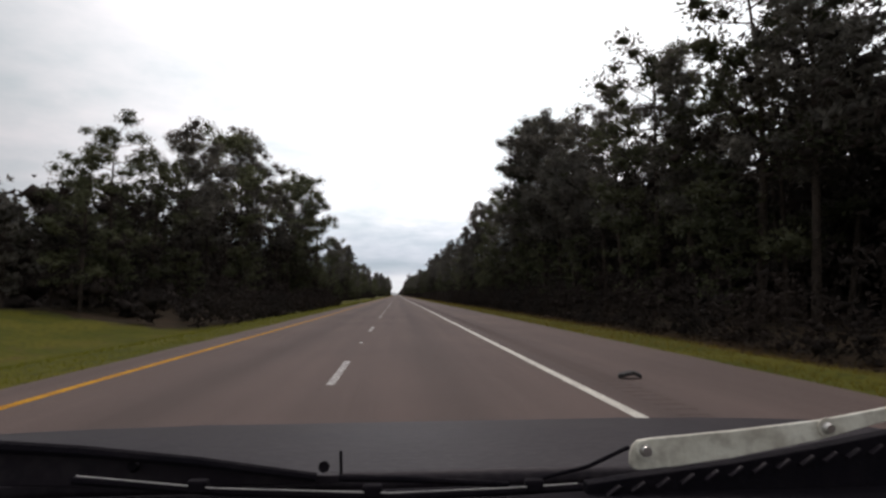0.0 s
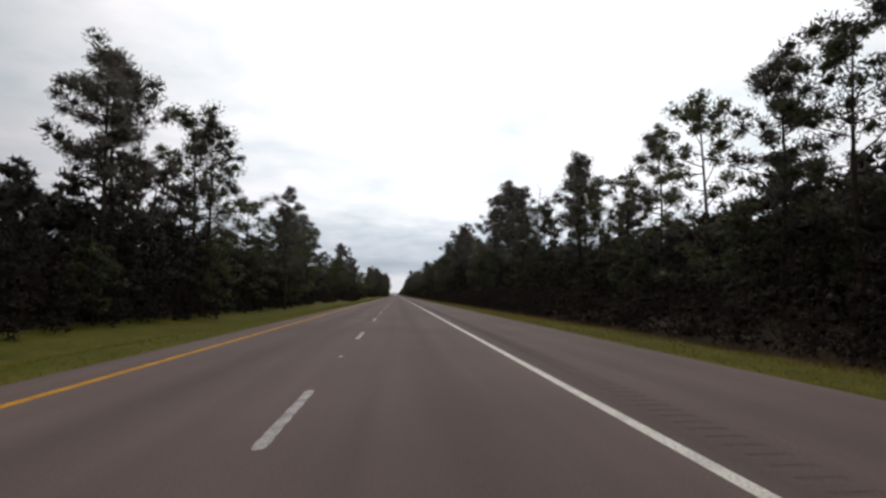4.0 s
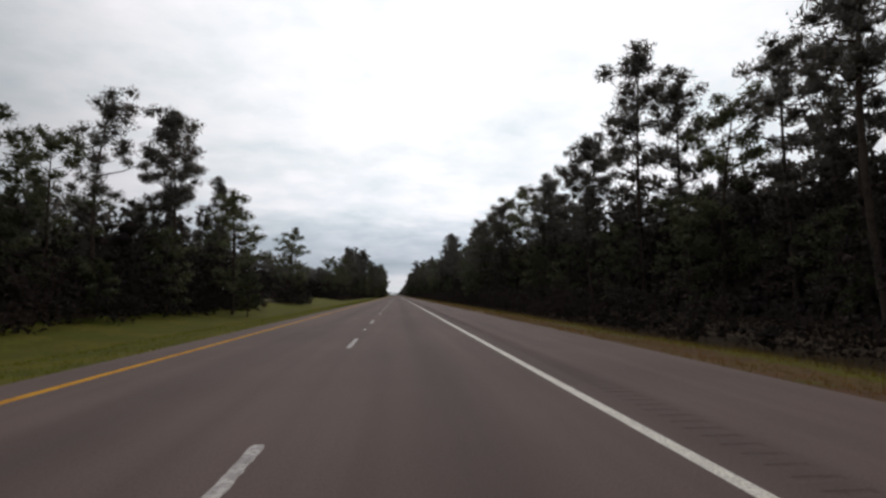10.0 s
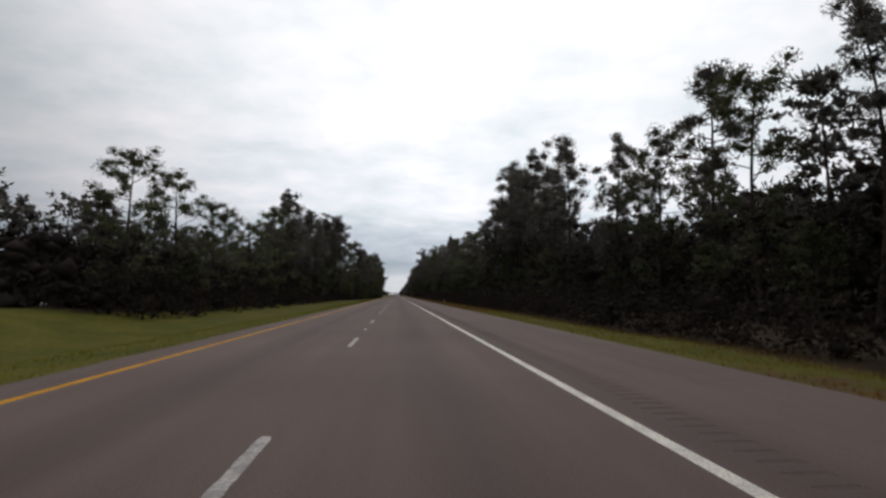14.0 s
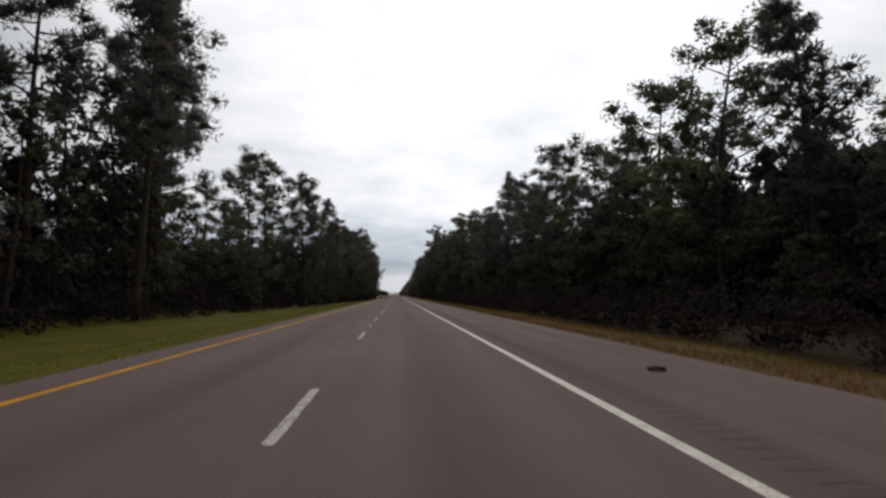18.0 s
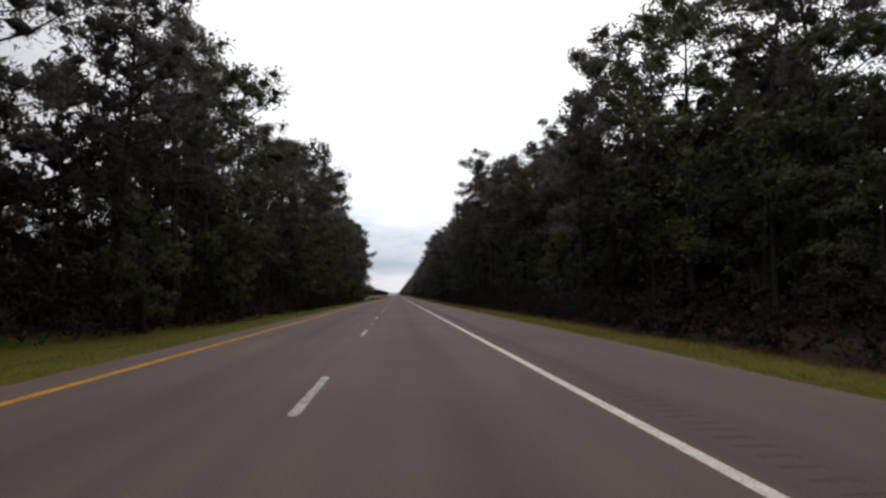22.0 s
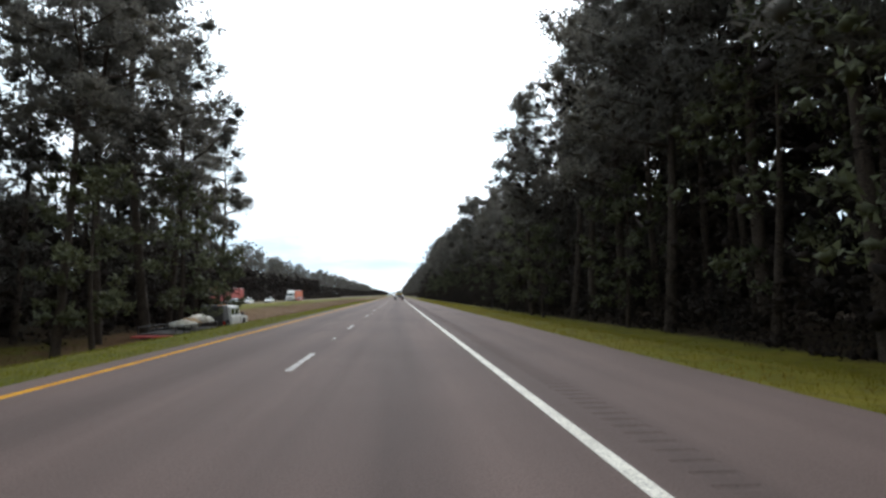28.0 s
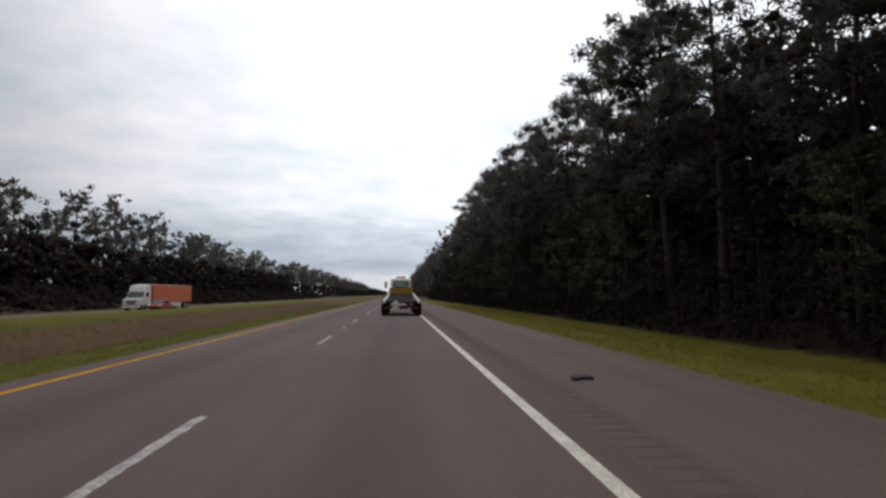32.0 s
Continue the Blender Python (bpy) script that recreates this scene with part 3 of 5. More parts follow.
def leaf_mesh(name, v, f, mat):
    """A mesh from arrays of places and of corner numbers."""
    me = bpy.data.meshes.new(name)
    me.vertices.add(len(v))
    me.vertices.foreach_set("co", np.ascontiguousarray(v, dtype=np.float32).ravel())
    corners = np.concatenate([q.ravel() for q in f]).astype(np.int32)
    sizes = np.concatenate([np.full(len(q), q.shape[1], dtype=np.int32) for q in f])
    me.loops.add(len(corners))
    me.loops.foreach_set("vertex_index", corners)
    me.polygons.add(len(sizes))
    me.polygons.foreach_set("loop_start", np.concatenate([[0], np.cumsum(sizes)[:-1]]).astype(np.int32))
    me.materials.append(mat)
    me.update(calc_edges=True)
    return me


def bar(verts, faces, pts, r0, r1, seg):
    base = len(verts)
    for i, p in enumerate(pts):
        q = pts[min(i + 1, len(pts) - 1)] - pts[max(i - 1, 0)]
        q = q / np.linalg.norm(q)
        u = np.cross(q, (0.31, 0.87, 0.12))
        u /= np.linalg.norm(u)
        w = np.cross(q, u)
        r = r0 + (r1 - r0) * i / (len(pts) - 1)
        for k in range(seg):
            t = math.tau * k / seg
            verts.append(p + r * (math.cos(t) * u + math.sin(t) * w))
    for i in range(len(pts) - 1):
        for k in range(seg):
            a, b = base + i * seg + k, base + i * seg + (k + 1) % seg
            faces.append((a, b, b + seg, a + seg))


def grow(rng, style):
    """Trunk and limbs, and the crown's leaves, of a tree 18 m high. Styles: pine, tall, forked, broad, bare."""
    H = 18.0
    tv, tf, centres, radii = [], [], [], []
    lean = rng.normal(size=2) * 0.45
    bend = rng.normal(size=2) * 0.35

    def stem(z):
        t = z / H
        return np.array([lean[0] * t + bend[0] * math.sin(3 * t), lean[1] * t + bend[1] * math.sin(3 * t), z])

    r0 = {"pine": 0.21, "tall": 0.19, "forked": 0.27, "broad": 0.24, "bare": 0.22}[style]

    def clump(c, r):
        centres.append(c)
        radii.append(r)

    if style == "forked":                  # a stout stem that divides into steep bare limbs with clumps at their ends
        fork = H * (0.40 + 0.08 * rng.random())
        bar(tv, tf, [stem(z) for z in np.linspace(-0.4, fork, 6)], r0, 0.2, 7)
        for i in range(6):
            az = i * 1.05 + rng.normal() * 0.3
            out = 1.0 + 2.3 * rng.random()
            z0 = fork * (0.93 + 0.07 * rng.random()) if i else fork
            top = H * (0.78 + 0.2 * rng.random()) if i else H * 0.97
            out = out if i else 0.4
            dirn = np.array([math.cos(az), math.sin(az), 0])
            pts = [stem(z0), stem(z0) + dirn * out * 0.35 + (0, 0, (top - z0) * 0.3), stem(z0) + dirn * out * 0.7 + (0, 0, (top - z0) * 0.68), stem(z0) + dirn * out + (0, 0, top - z0)]
            bar(tv, tf, pts, 0.13, 0.03, 6)
            for k in range(7):
                u = 0.35 + 0.65 * (k + rng.random() * 0.6) / 7
                j = min(2, int(u * 3))
                q = pts[j] + (pts[j + 1] - pts[j]) * (u * 3 - j)
                d = rng.normal(size=3) * np.array([1, 1, 0.3])
                e = q + d / np.linalg.norm(d) * (0.5 + 1.3 * rng.random()) + (0, 0, 0.35)
                bar(tv, tf, [q, e], 0.035, 0.012, 4)
                if u > 0.5 or rng.random() < 0.6:
                    clump(e, 0.5 + 0.45 * rng.random())
                    clump(e + rng.normal(size=3) * 0.55, 0.4 + 0.35 * rng.random())
        cv, cf = tuft_cloud(rng, centres, radii, 170, 0.27, 0.085, flat=0.75)
        return tv, tf, cv, cf, centres, radii

    bar(tv, tf, [stem(z) for z in np.linspace(-0.4, H * 0.97, 9)], r0, 0.035, 7)
    base = {"pine": 0.35, "tall": 0.47, "broad": 0.14, "bare": 0.35}[style] + 0.07 * rng.random()
    reach = {"pine": 3.3, "tall": 2.9, "broad": 3.3, "bare": 2.8}[style]
    limbs = {"pine": 23, "tall": 19, "broad": 25, "bare": 16}[style]
    for i in range(limbs):
        u = (i + rng.random() * 0.9) / limbs
        z = H * (base + (0.99 - base) * u)
        if style == "broad":
            span = reach * (0.55 + 0.75 * math.sin(math.pi * min(1, u * 0.86 + 0.14))) * (0.82 + 0.26 * rng.random())
        else:
            span = reach * ((1 - u) ** 0.55 * (0.65 if u < 0.2 else 1.0) + 0.12) * (0.45 + 0.85 * rng.random())
        az = i * 2.4 + rng.normal() * 0.5
        rise = (0.12 + 0.55 * u + 0.2 * rng.normal()) * span
        s = stem(z)
        dirn = np.array([math.cos(az), math.sin(az), 0])
        tip = s + dirn * span + np.array([0, 0, rise])
        mid = s + dirn * span * 0.5 + np.array([0, 0, rise * 0.35])
        bar(tv, tf, [s, mid, tip], 0.08 - 0.04 * u, 0.018, 4)
        if style == "bare":
            for k in range(3):
                q = mid + (tip - mid) * (0.2 + 0.35 * k)
                bar(tv, tf, [q, q + rng.normal(size=3) * 0.35 + dirn * 0.3 + np.array([0, 0, 0.35])], 0.022, 0.008, 3)
            continue
        if style == "broad":
            for k in ((0.45, 0.75, 1.0) if span > 1.1 else (0.6, 1.0)):
                c = s + (tip - s) * k + rng.normal(size=3) * 0.28
                c[2] += 0.15
                clump(c, 0.92 * (0.6 + 0.75 * rng.random()))
        else:                              # flat tiers of needles towards the limb's end
            puff = 0.62 + 0.42 * rng.random()
            for k in (((0.30, 0.56, 0.82, 1.04) if style == "pine" else (0.58, 0.84, 1.04)) if span > 1.5 else (0.5, 1.0)):
                c = s + (tip - s) * k + rng.normal(size=3) * np.array([0.34, 0.34, 0.34])
                c[2] += 0.2
                clump(c, puff * (0.7 + 0.4 * rng.random()))
    if style == "bare":
        return tv, tf, None, None, None, None
    for k in range(4):
        clump(stem(H * (0.93 + 0.022 * k)) + rng.normal(size=3) * 0.3, 0.55)
    if style == "broad":
        cv, cf = tuft_cloud(rng, centres, radii, 130, 0.22, 0.135)
    else:
        cv, cf = tuft_cloud(rng, centres, radii, 140 if style == "pine" else 160, 0.26, 0.085, flat=0.85)
    return tv, tf, cv, cf, centres, radii


LABELS = {
    "pine": ("pine_tree", "tall dark pine with ragged needle clumps at the forest edge", "tree"),
    "tall": ("pine_tree", "slender pine with a high open crown over bare trunk", "tree"),
    "forked": ("pine_tree", "old pine that divides into steep bare limbs", "tree"),
    "broad": ("leafy_tree", "dense dark green broadleaf tree beside the highway", "tree"),
    "bare": ("dead_tree", "leafless pale grey dead pine with bare limbs", "tree")}
STOCK = {}
tree_rng = np.random.default_rng(11)
for style, count in (("pine", 7), ("tall", 6), ("forked", 3), ("broad", 5), ("bare", 2)):
    STOCK[style] = []
    for k in range(count):
        tv, tf, cv, cf, cc, cq = grow(tree_rng, style)
        tm = bpy.data.meshes.new("trunk")
        tm.from_pydata([tuple(v) for v in tv], [], tf)
        tm.materials.append(M_snag if style == "bare" else M_bark)
        tm.polygons.foreach_set("use_smooth", [True] * len(tm.polygons))
        cm = None
        if cv is not None:
            cm = leaf_mesh("crown", cv, cf, M_leaf if style == "broad" else M_needle)
        STOCK[style].append((tm, cm, cc, cq, tv, tf))


def plant(style, x, y, h, group="", wide=1.0):
    """One tree with its trunk and crown, standing on the ground."""
    rng = random.Random(int(x * 31 + y * 17 + h * 7))
    tm, cm = STOCK[style][rng.randrange(len(STOCK[style]))][:2]
    name, label, cat = LABELS[style]
    s = h / 18.0
    e = thing(name, Matrix.LocRotScale((x, y, land(x, y)), Euler((0, 0, rng.random() * 6.283)), (s * wide, s * wide, s)), label, cat, group)
    new("trunk", tm).parent = e
    if cm:
        new("crown", cm).parent = e
    return e


def body_right(y):
    """How far up the right-hand woods are closed, as a share of their height."""
    return float(np.interp(y, (0, 92, 105, 145, 200, 226, 240, 247, 298, 307, 332, 342, 378, 415, 440, 495, 535, 539, 551, 560, 600, 640, 650, 685, 700, 760, 895, 915, 940, 1100),
                           (0.75, 0.72, 0.5, 0.5, 0.38, 0.42, 0.42, 0.78, 0.75, 0.46, 0.46, 0.56, 0.6, 0.7, 0.58, 0.42, 0.5, 0.8, 0.8, 0.66, 0.66, 0.62, 0.5, 0.5, 0.76, 0.9, 0.88, 0.8, 0.8, 0.8)))


def body_left(y):
    """The same for the woods of the median."""
    return float(np.interp(y, (20, 60, 118, 140, 230, 290, 320, 380, 470, 600, 640, 652, 657, 669, 675, 690, 705, 735, 750, 850, 908), (0.68, 0.6, 0.45, 0.5, 0.55, 0.6, 0.45, 0.5, 0.5, 0.48, 0.54, 0.54, 0.3, 0.3, 0.58, 0.6, 0.72, 0.7, 0.46, 0.38, 0.36)))


class Grove:
    """Trees too many to count, joined: one mesh of trunks and one of leaves under the woods they belong to."""

    def __init__(self):
        self.tv, self.tf, self.centres, self.radii = [], [], [], []

    def add(self, style, x, y, h, wide=1.0):
        rng = random.Random(int(x * 31 + y * 17 + h * 7))
        kind = STOCK[style][rng.randrange(len(STOCK[style]))]
        s, a = h / 18.0, rng.random() * 6.283
        ca, sa = math.cos(a) * s * wide, math.sin(a) * s * wide
        z = land(x, y)
        turn = np.array([[ca, sa, 0], [-sa, ca, 0], [0, 0, s]])
        base = len(self.tv)
        self.tv += (np.array(kind[4][:63]) @ turn + (x, y, z)).tolist()
        self.tf += [tuple(i + base for i in q) for q in kind[5] if max(q) < 63]
        self.centres += (np.array(kind[2]) @ turn + (x, y, z)).tolist()
        self.radii += [r * s * (0.5 + 0.5 * wide) for r in kind[3]]

    def finish(self, name, label, mat, seed, count, length, width):
        rng = np.random.default_rng(seed)
        v, f = tuft_cloud(rng, self.centres, self.radii, count, length, width)
        ob = tagged(new(name, leaf_mesh(name, v, f, mat)), label, "woods", kind="stuff")
        mesh_object("trunks", self.tv, self.tf, M_bark, True).parent = ob


RIGHT_A = [
    (25, 20.7, 18.5), (29, 20.6, 19.8), (35, 20.5, 16.6), (40, 20.4, 18.5), (46, 20.3, 18.4), (52, 20.9, 17.3), (59, 20.1, 18.3), (64, 20.0, 21.6),
    (70, 19.9, 23.1), (74, 22.0, 24.7), (79, 19.8, 23.6), (83, 20.4, 25.0), (89, 19.6, 16.5), (92, 19.6, 17.4), (96, 19.5, 17.3), (102, 19.4, 14.7),
    (108, 18.6, 12.2), (114, 19.2, 18.7), (119, 19.1, 16.5), (123, 20.9, 21.3), (124, 15.6, 14.9), (129, 19.6, 21.1), (137, 20.1, 14.7), (143, 20.4,
    15.2), (148, 21.2, 12.8), (153, 21.0, 14.0), (160, 21.4, 13.4), (169, 21.9, 14.1), (175, 22.4, 12.1), (182, 22.5, 12.7)]
RIGHT_B = [
    (188, 22.6, 16.9), (193, 23.7, 17.3), (202, 21.8, 13.7), (207, 19.8, 16.3), (214, 22.6, 9.5), (219, 22.1, 9.0), (226, 22.6, 20.5), (233, 22.6,
    21.3), (239, 24.5, 23.2), (247, 22.6, 14.3), (253, 23.9, 19.7), (258, 23.1, 11.5), (263, 22.6, 13.2), (268, 22.6, 12.9), (273, 23.4, 12.2), (278,
    23.4, 16.4), (284, 22.2, 18.0), (292, 21.6, 21.7), (298, 15.4, 12.1), (304, 22.6, 22.6), (312, 22.6, 19.2), (316, 22.6, 20.8), (321, 22.6, 19.4),
    (326, 22.6, 14.6), (331, 19.9, 18.5), (335, 22.6, 16.4), (342, 24.5, 16.1), (346, 22.6, 13.7), (354, 24.3, 18.5), (358, 22.6, 22.5)]
RIGHT_C = [
    (365, 20.5, 15.9), (371, 22.6, 18.1), (375, 22.6, 16.2), (383, 21.1, 15.5), (389, 22.6, 17.5), (396, 22.6, 16.9), (404, 20.1, 15.9), (410, 16.3,
    14.1), (414, 21.2, 18.7), (420, 20.9, 13.9), (425, 19.2, 15.6), (433, 18.9, 13.9), (439, 22.6, 19.4), (444, 22.6, 11.7), (450, 22.6, 17.4), (456,
    22.5, 14.4), (463, 21.9, 13.8), (469, 22.6, 16.8), (477, 22.5, 13.9), (485, 22.6, 16.1), (491, 19.4, 17.4), (499, 20.3, 16.3), (506, 21.6, 15.5),
    (514, 22.6, 21.8), (521, 22.6, 19.5), (527, 22.6, 21.5), (532, 22.6, 24.1), (536, 22.6, 24.0), (540, 22.6, 18.8), (545, 24.3, 20.4)]
RIGHT_D = [
    (546, 18.5, 15.7), (553, 22.6, 19.4), (559, 22.6, 12.0), (565, 22.6, 11.3), (572, 21.9, 9.3), (578, 22.0, 16.2), (587, 22.6, 18.3), (595, 22.6,
    18.1), (604, 22.6, 16.6), (609, 22.6, 16.9), (615, 22.6, 14.9), (620, 22.5, 19.6), (625, 21.0, 13.7), (631, 21.2, 16.5), (639, 22.8, 18.1), (643,
    21.6, 20), (646, 22.6, 14.8), (652, 21.2, 19.9), (659, 22.6, 23.6), (660, 18.2, 16.1), (668, 22.5, 16.2), (672, 22.5, 18.3), (678, 22.4, 20.3),
    (684, 22.4, 16.0), (689, 22.4, 15.1), (694, 22.1, 12.7), (699, 22.3, 19.7), (703, 22.2, 19.9), (711, 22.2, 21.4), (718, 16.2, 17.4)]
RIGHT_E = [
    (718, 22.3, 24.9), (726, 21.7, 25.2), (732, 21.3, 19.2), (737, 21.0, 20.5), (743, 20.5, 20.0), (748, 20.2, 18.7), (751, 20.0, 19.5), (757, 19.1,
    21.9), (765, 16.5, 22.8), (772, 20.6, 24.5), (781, 18.1, 28.1), (785, 17.9, 25.4), (793, 17.7, 20.3), (799, 17.5, 21.5), (803, 17.4, 22.3), (807,
    17.3, 20.3), (812, 17.1, 18.8), (818, 16.9, 19.8), (826, 15.8, 20.5), (834, 15.8, 21.3), (842, 15.4, 21.1), (847, 15.6, 20.6), (853, 15.8, 21.0),
    (860, 16.0, 21), (866, 15.3, 21.5), (872, 16.0, 22), (878, 15.1, 21.2), (884, 15.3, 21.6), (889, 15.2, 22.3), (893, 15.2, 22.3)]
RIGHT_F = [
    (902, 14.2, 19.5), (909, 15.6, 16.9), (912, 15.8, 11.7), (918, 16.2, 14.4), (926, 16.6, 16.0), (934, 17.0, 17.4), (938, 17.6, 16.3), (945, 17.7,
    16.2), (953, 18.2, 15.9), (961, 21.1, 19.6), (967, 18.3, 21.0), (975, 18.5, 21.4), (979, 18.5, 22.2), (987, 18.8, 16.9), (995, 18.5, 20.0), (1000,
    18.5, 19.3), (1003, 18.4, 19.1), (1010, 18.3, 19.0), (1015, 19.0, 17.5), (1020, 18.4, 19.6), (1028, 18.7, 18.4), (1035, 18.3, 21.1), (1039, 17.4,
    19.6), (1044, 17.9, 18.1), (1049, 17.6, 20.0), (1055, 17.6, 19.0), (1062, 18.7, 16.8), (1068, 18.2, 23.1), (1076, 18.2, 22.5), (1083, 18.2, 21.7)]
RIGHT_G = [
    (1090, 18.6, 18.1), (1098, 18.1, 17.6), (1105, 18.1, 19.8)]
RIGHT = RIGHT_A + RIGHT_B + RIGHT_C + RIGHT_D + RIGHT_E + RIGHT_F + RIGHT_G
LEFT_A = [
    (36, -18.3, 9.4), (40, -18.3, 11.9), (46, -18.4, 11.2), (51, -18.4, 15.8), (60, -18.5, 15.7), (65, -18.1, 18.8), (71, -17.7, 19.8), (77, -20.1,
    22.0), (83, -16.7, 16.8), (91, -16.2, 18.4), (97, -12.6, 16.6), (101, -17.1, 21.7), (107, -16.9, 21.7), (116, -17.8, 18.0), (124, -18.0, 12.8),
    (143, -15.8, 9.6), (150, -19.0, 9.7), (159, -15.9, 15.4), (163, -16.5, 15.9), (171, -14.2, 14.9), (179, -18.1, 17.1), (188, -15.4, 11.1), (197,
    -12.8, 12.0), (203, -14.9, 10.7), (210, -16.0, 10.1), (216, -18.5, 11.5), (224, -14.4, 12.3), (233, -19.5, 19.8), (244, -20.1, 14.6), (249, -20.2,
    12.8)]
LEFT_B = [
    (254, -20.6, 13.6), (261, -20.9, 18.6), (267, -24.5, 21.0), (272, -19.2, 10.7), (288, -16.4, 8.6), (293, -16.8, 9.0), (297, -17.0, 10.3), (305,
    -18.0, 11.8), (308, -17.9, 11.9), (312, -17.3, 17.2), (313, -22.2, 13.2), (320, -17.8, 17.3), (325, -17.8, 8.8), (331, -17.7, 10.3), (339, -17.7,
    8.6), (343, -17.6, 9.3), (348, -17.6, 13.2), (355, -16.1, 14.6), (360, -17.4, 16.3), (364, -13.8, 10.2), (371, -17.5, 12.3), (378, -17.4, 10.5),
    (408, -17.3, 11.4), (412, -17.3, 9.9), (475, -18.1, 10.8), (484, -18.3, 11.2), (492, -18.0, 9.9), (499, -18.9, 9.7), (507, -18.3, 9.4), (514,
    -18.0, 9.6)]
LEFT_C = [
    (522, -18.8, 12.0), (527, -18.8, 14.2), (532, -18.9, 17.2), (536, -18.0, 18.7), (540, -19.0, 12.4), (547, -18.7, 15.6), (552, -20.4, 15.4), (561,
    -17.9, 13.8), (565, -17.7, 17.5), (570, -19.6, 19.3), (579, -21.0, 21.5), (582, -17.6, 19.5), (588, -15.0, 21.1), (592, -16.5, 22.7), (598, -17.6,
    19.5), (603.5, -20.0, 23.0), (610, -18.0, 10.4), (614, -15.6, 8.4), (623, -15.2, 16.0), (627, -21.6, 11.6), (634, -16.5, 10.6), (640, -12.9,
    17.3), (642, -22.0, 22.1), (646, -14.5, 19.3), (653, -14.3, 13.6), (660, -12.6, 18.0), (671, -14.0, 9.0), (679, -13.9, 15.4), (682, -13.8, 15.5),
    (688, -13.7, 13.8)]
LEFT_D = [
    (694, -13.6, 17.3), (703, -13.5, 17.9), (711, -13.3, 18.9), (715, -13.3, 17.8), (720, -11.7, 19.1), (727, -17.1, 22.3), (736, -12.9, 19.7), (742,
    -12.8, 18.3), (746, -12.7, 20.4), (752, -12.6, 21.5), (760, -12.7, 23.7), (765, -12.5, 19.7), (770, -12.2, 17.7), (775, -12.4, 23.1), (779, -12.4,
    21.8), (787, -12.3, 24.3), (791, -12.6, 16.8), (798, -12.5, 16.6), (802, -12.5, 18.6), (808, -13.7, 20.3), (813, -12.4, 18.4), (821, -12.3, 19.4),
    (829, -12.3, 21.2), (834, -16, 18.1), (840, -19.1, 26.4), (846, -12.3, 21.4), (853, -11.2, 22.8), (861, -12.5, 20.4), (868, -12.3, 18.4), (876, -12, 16.8)]
LEFT_E = [
    (882, -13.4, 18.7), (886, -12.7, 23.8), (893, -14.3, 19.3), (899, -14.5, 16.1), (905, -14.7, 17.1)]
LEFT = LEFT_A + LEFT_B + LEFT_C + LEFT_D + LEFT_E

tree_pick = random.Random(8)
back_right, back_left, far_left, low_trees = Grove(), Grove(), Grove(), Grove()


def lower(table, i):
    return min(q[2] for q in table[max(0, i - 1):i + 2])


for i, (y, x, h) in enumerate(RIGHT):
    b = body_right(y)
    airy = b < 0.6
    kinds = ("pine", "tall", "tall", "pine") if airy else ("pine", "pine", "pine", "tall", "broad" if y < 800 else "pine")
    plant("broad" if h < 14 else "forked" if y in (114, 119) else tree_pick.choice(kinds), x, y, h + 0.45, "trees along the right-hand woods", 1.05 if airy else 1.15)
    for k in range(2):  # a second row that closes the gaps
        back_right.add(tree_pick.choice(("pine", "broad", "pine")), x + tree_pick.uniform(3, 7), y + tree_pick.uniform(-3.5, 3.5), lower(RIGHT, i) * min(0.97, (b + 0.18) * tree_pick.uniform(0.75, 1.1)), 1.15)
    if tree_pick.random() < (0.5 if airy else 0.9):
        back_right.add("tall", x + tree_pick.uniform(1, 4), y + tree_pick.uniform(2, 5), lower(RIGHT, i) * tree_pick.uniform(0.8, 0.97), 1.1)
    if i % 2:
        low_trees.add("broad", x - tree_pick.uniform(0.5, 2.5), y + tree_pick.uniform(-3, 3), lower(RIGHT, i) * tree_pick.uniform(0.36, 0.6) * (0.8 if airy else 1.0), 1.3)
for i, (y, x, h) in enumerate(LEFT):
    b = body_left(y)
    kind = "tall" if y == 660 else "broad" if h < 12 else tree_pick.choice(("pine", "pine", "broad") if b > 0.57 else ("pine", "tall", "pine", "tall", "broad"))
    if y == 124:                        # a low spreading tree ends the clump
        kind, h = "broad", 10.2
    plant(kind, x, y, h + (0.45 if y < 600 else 1.1), "trees of the median", 1.1)
    if not 394 < y < 418 and not 280 < y < 300:               # thin clumps stand there
        back_left.add(tree_pick.choice(("pine", "broad")), x - tree_pick.uniform(2.5, 6), y + tree_pick.uniform(-3, 3), lower(LEFT, i) * min(0.9, (b + 0.16) * tree_pick.uniform(0.75, 1.1)), 1.15)
        back_left.add("tall", x - tree_pick.uniform(1, 4), y + tree_pick.uniform(2, 4), lower(LEFT, i) * tree_pick.uniform(0.7, 0.9), 1.1)
    if i % 2:
        low_trees.add("broad", x + tree_pick.uniform(0.5, 2.0), y + tree_pick.uniform(-3, 3), lower(LEFT, i) * tree_pick.uniform(0.35, 0.52), 1.3)
low_trees.add("broad", -20.4, 121.5, 8.6, 1.4)
low_trees.add("broad", -17.0, 119.0, 6.0, 1.4)
plant("bare", 25.0, 220.5, 20.5)
plant("bare", 24.0, 216.5, 17.5)
plant("bare", -18.0, 557.0, 14.5)
y = -20.0
while y < 2280.0:                       # the woods beyond the opposite carriageway
    far_left.add(tree_pick.choice(("pine", "broad", "broad", "tall")), -62 - tree_pick.uniform(0, 7), y, tree_pick.uniform(16.5, 23.0), 1.25)
    y += tree_pick.uniform(4.0, 7.0) * (1.0 if y < 1200 else 1.6)
y = 1110.0
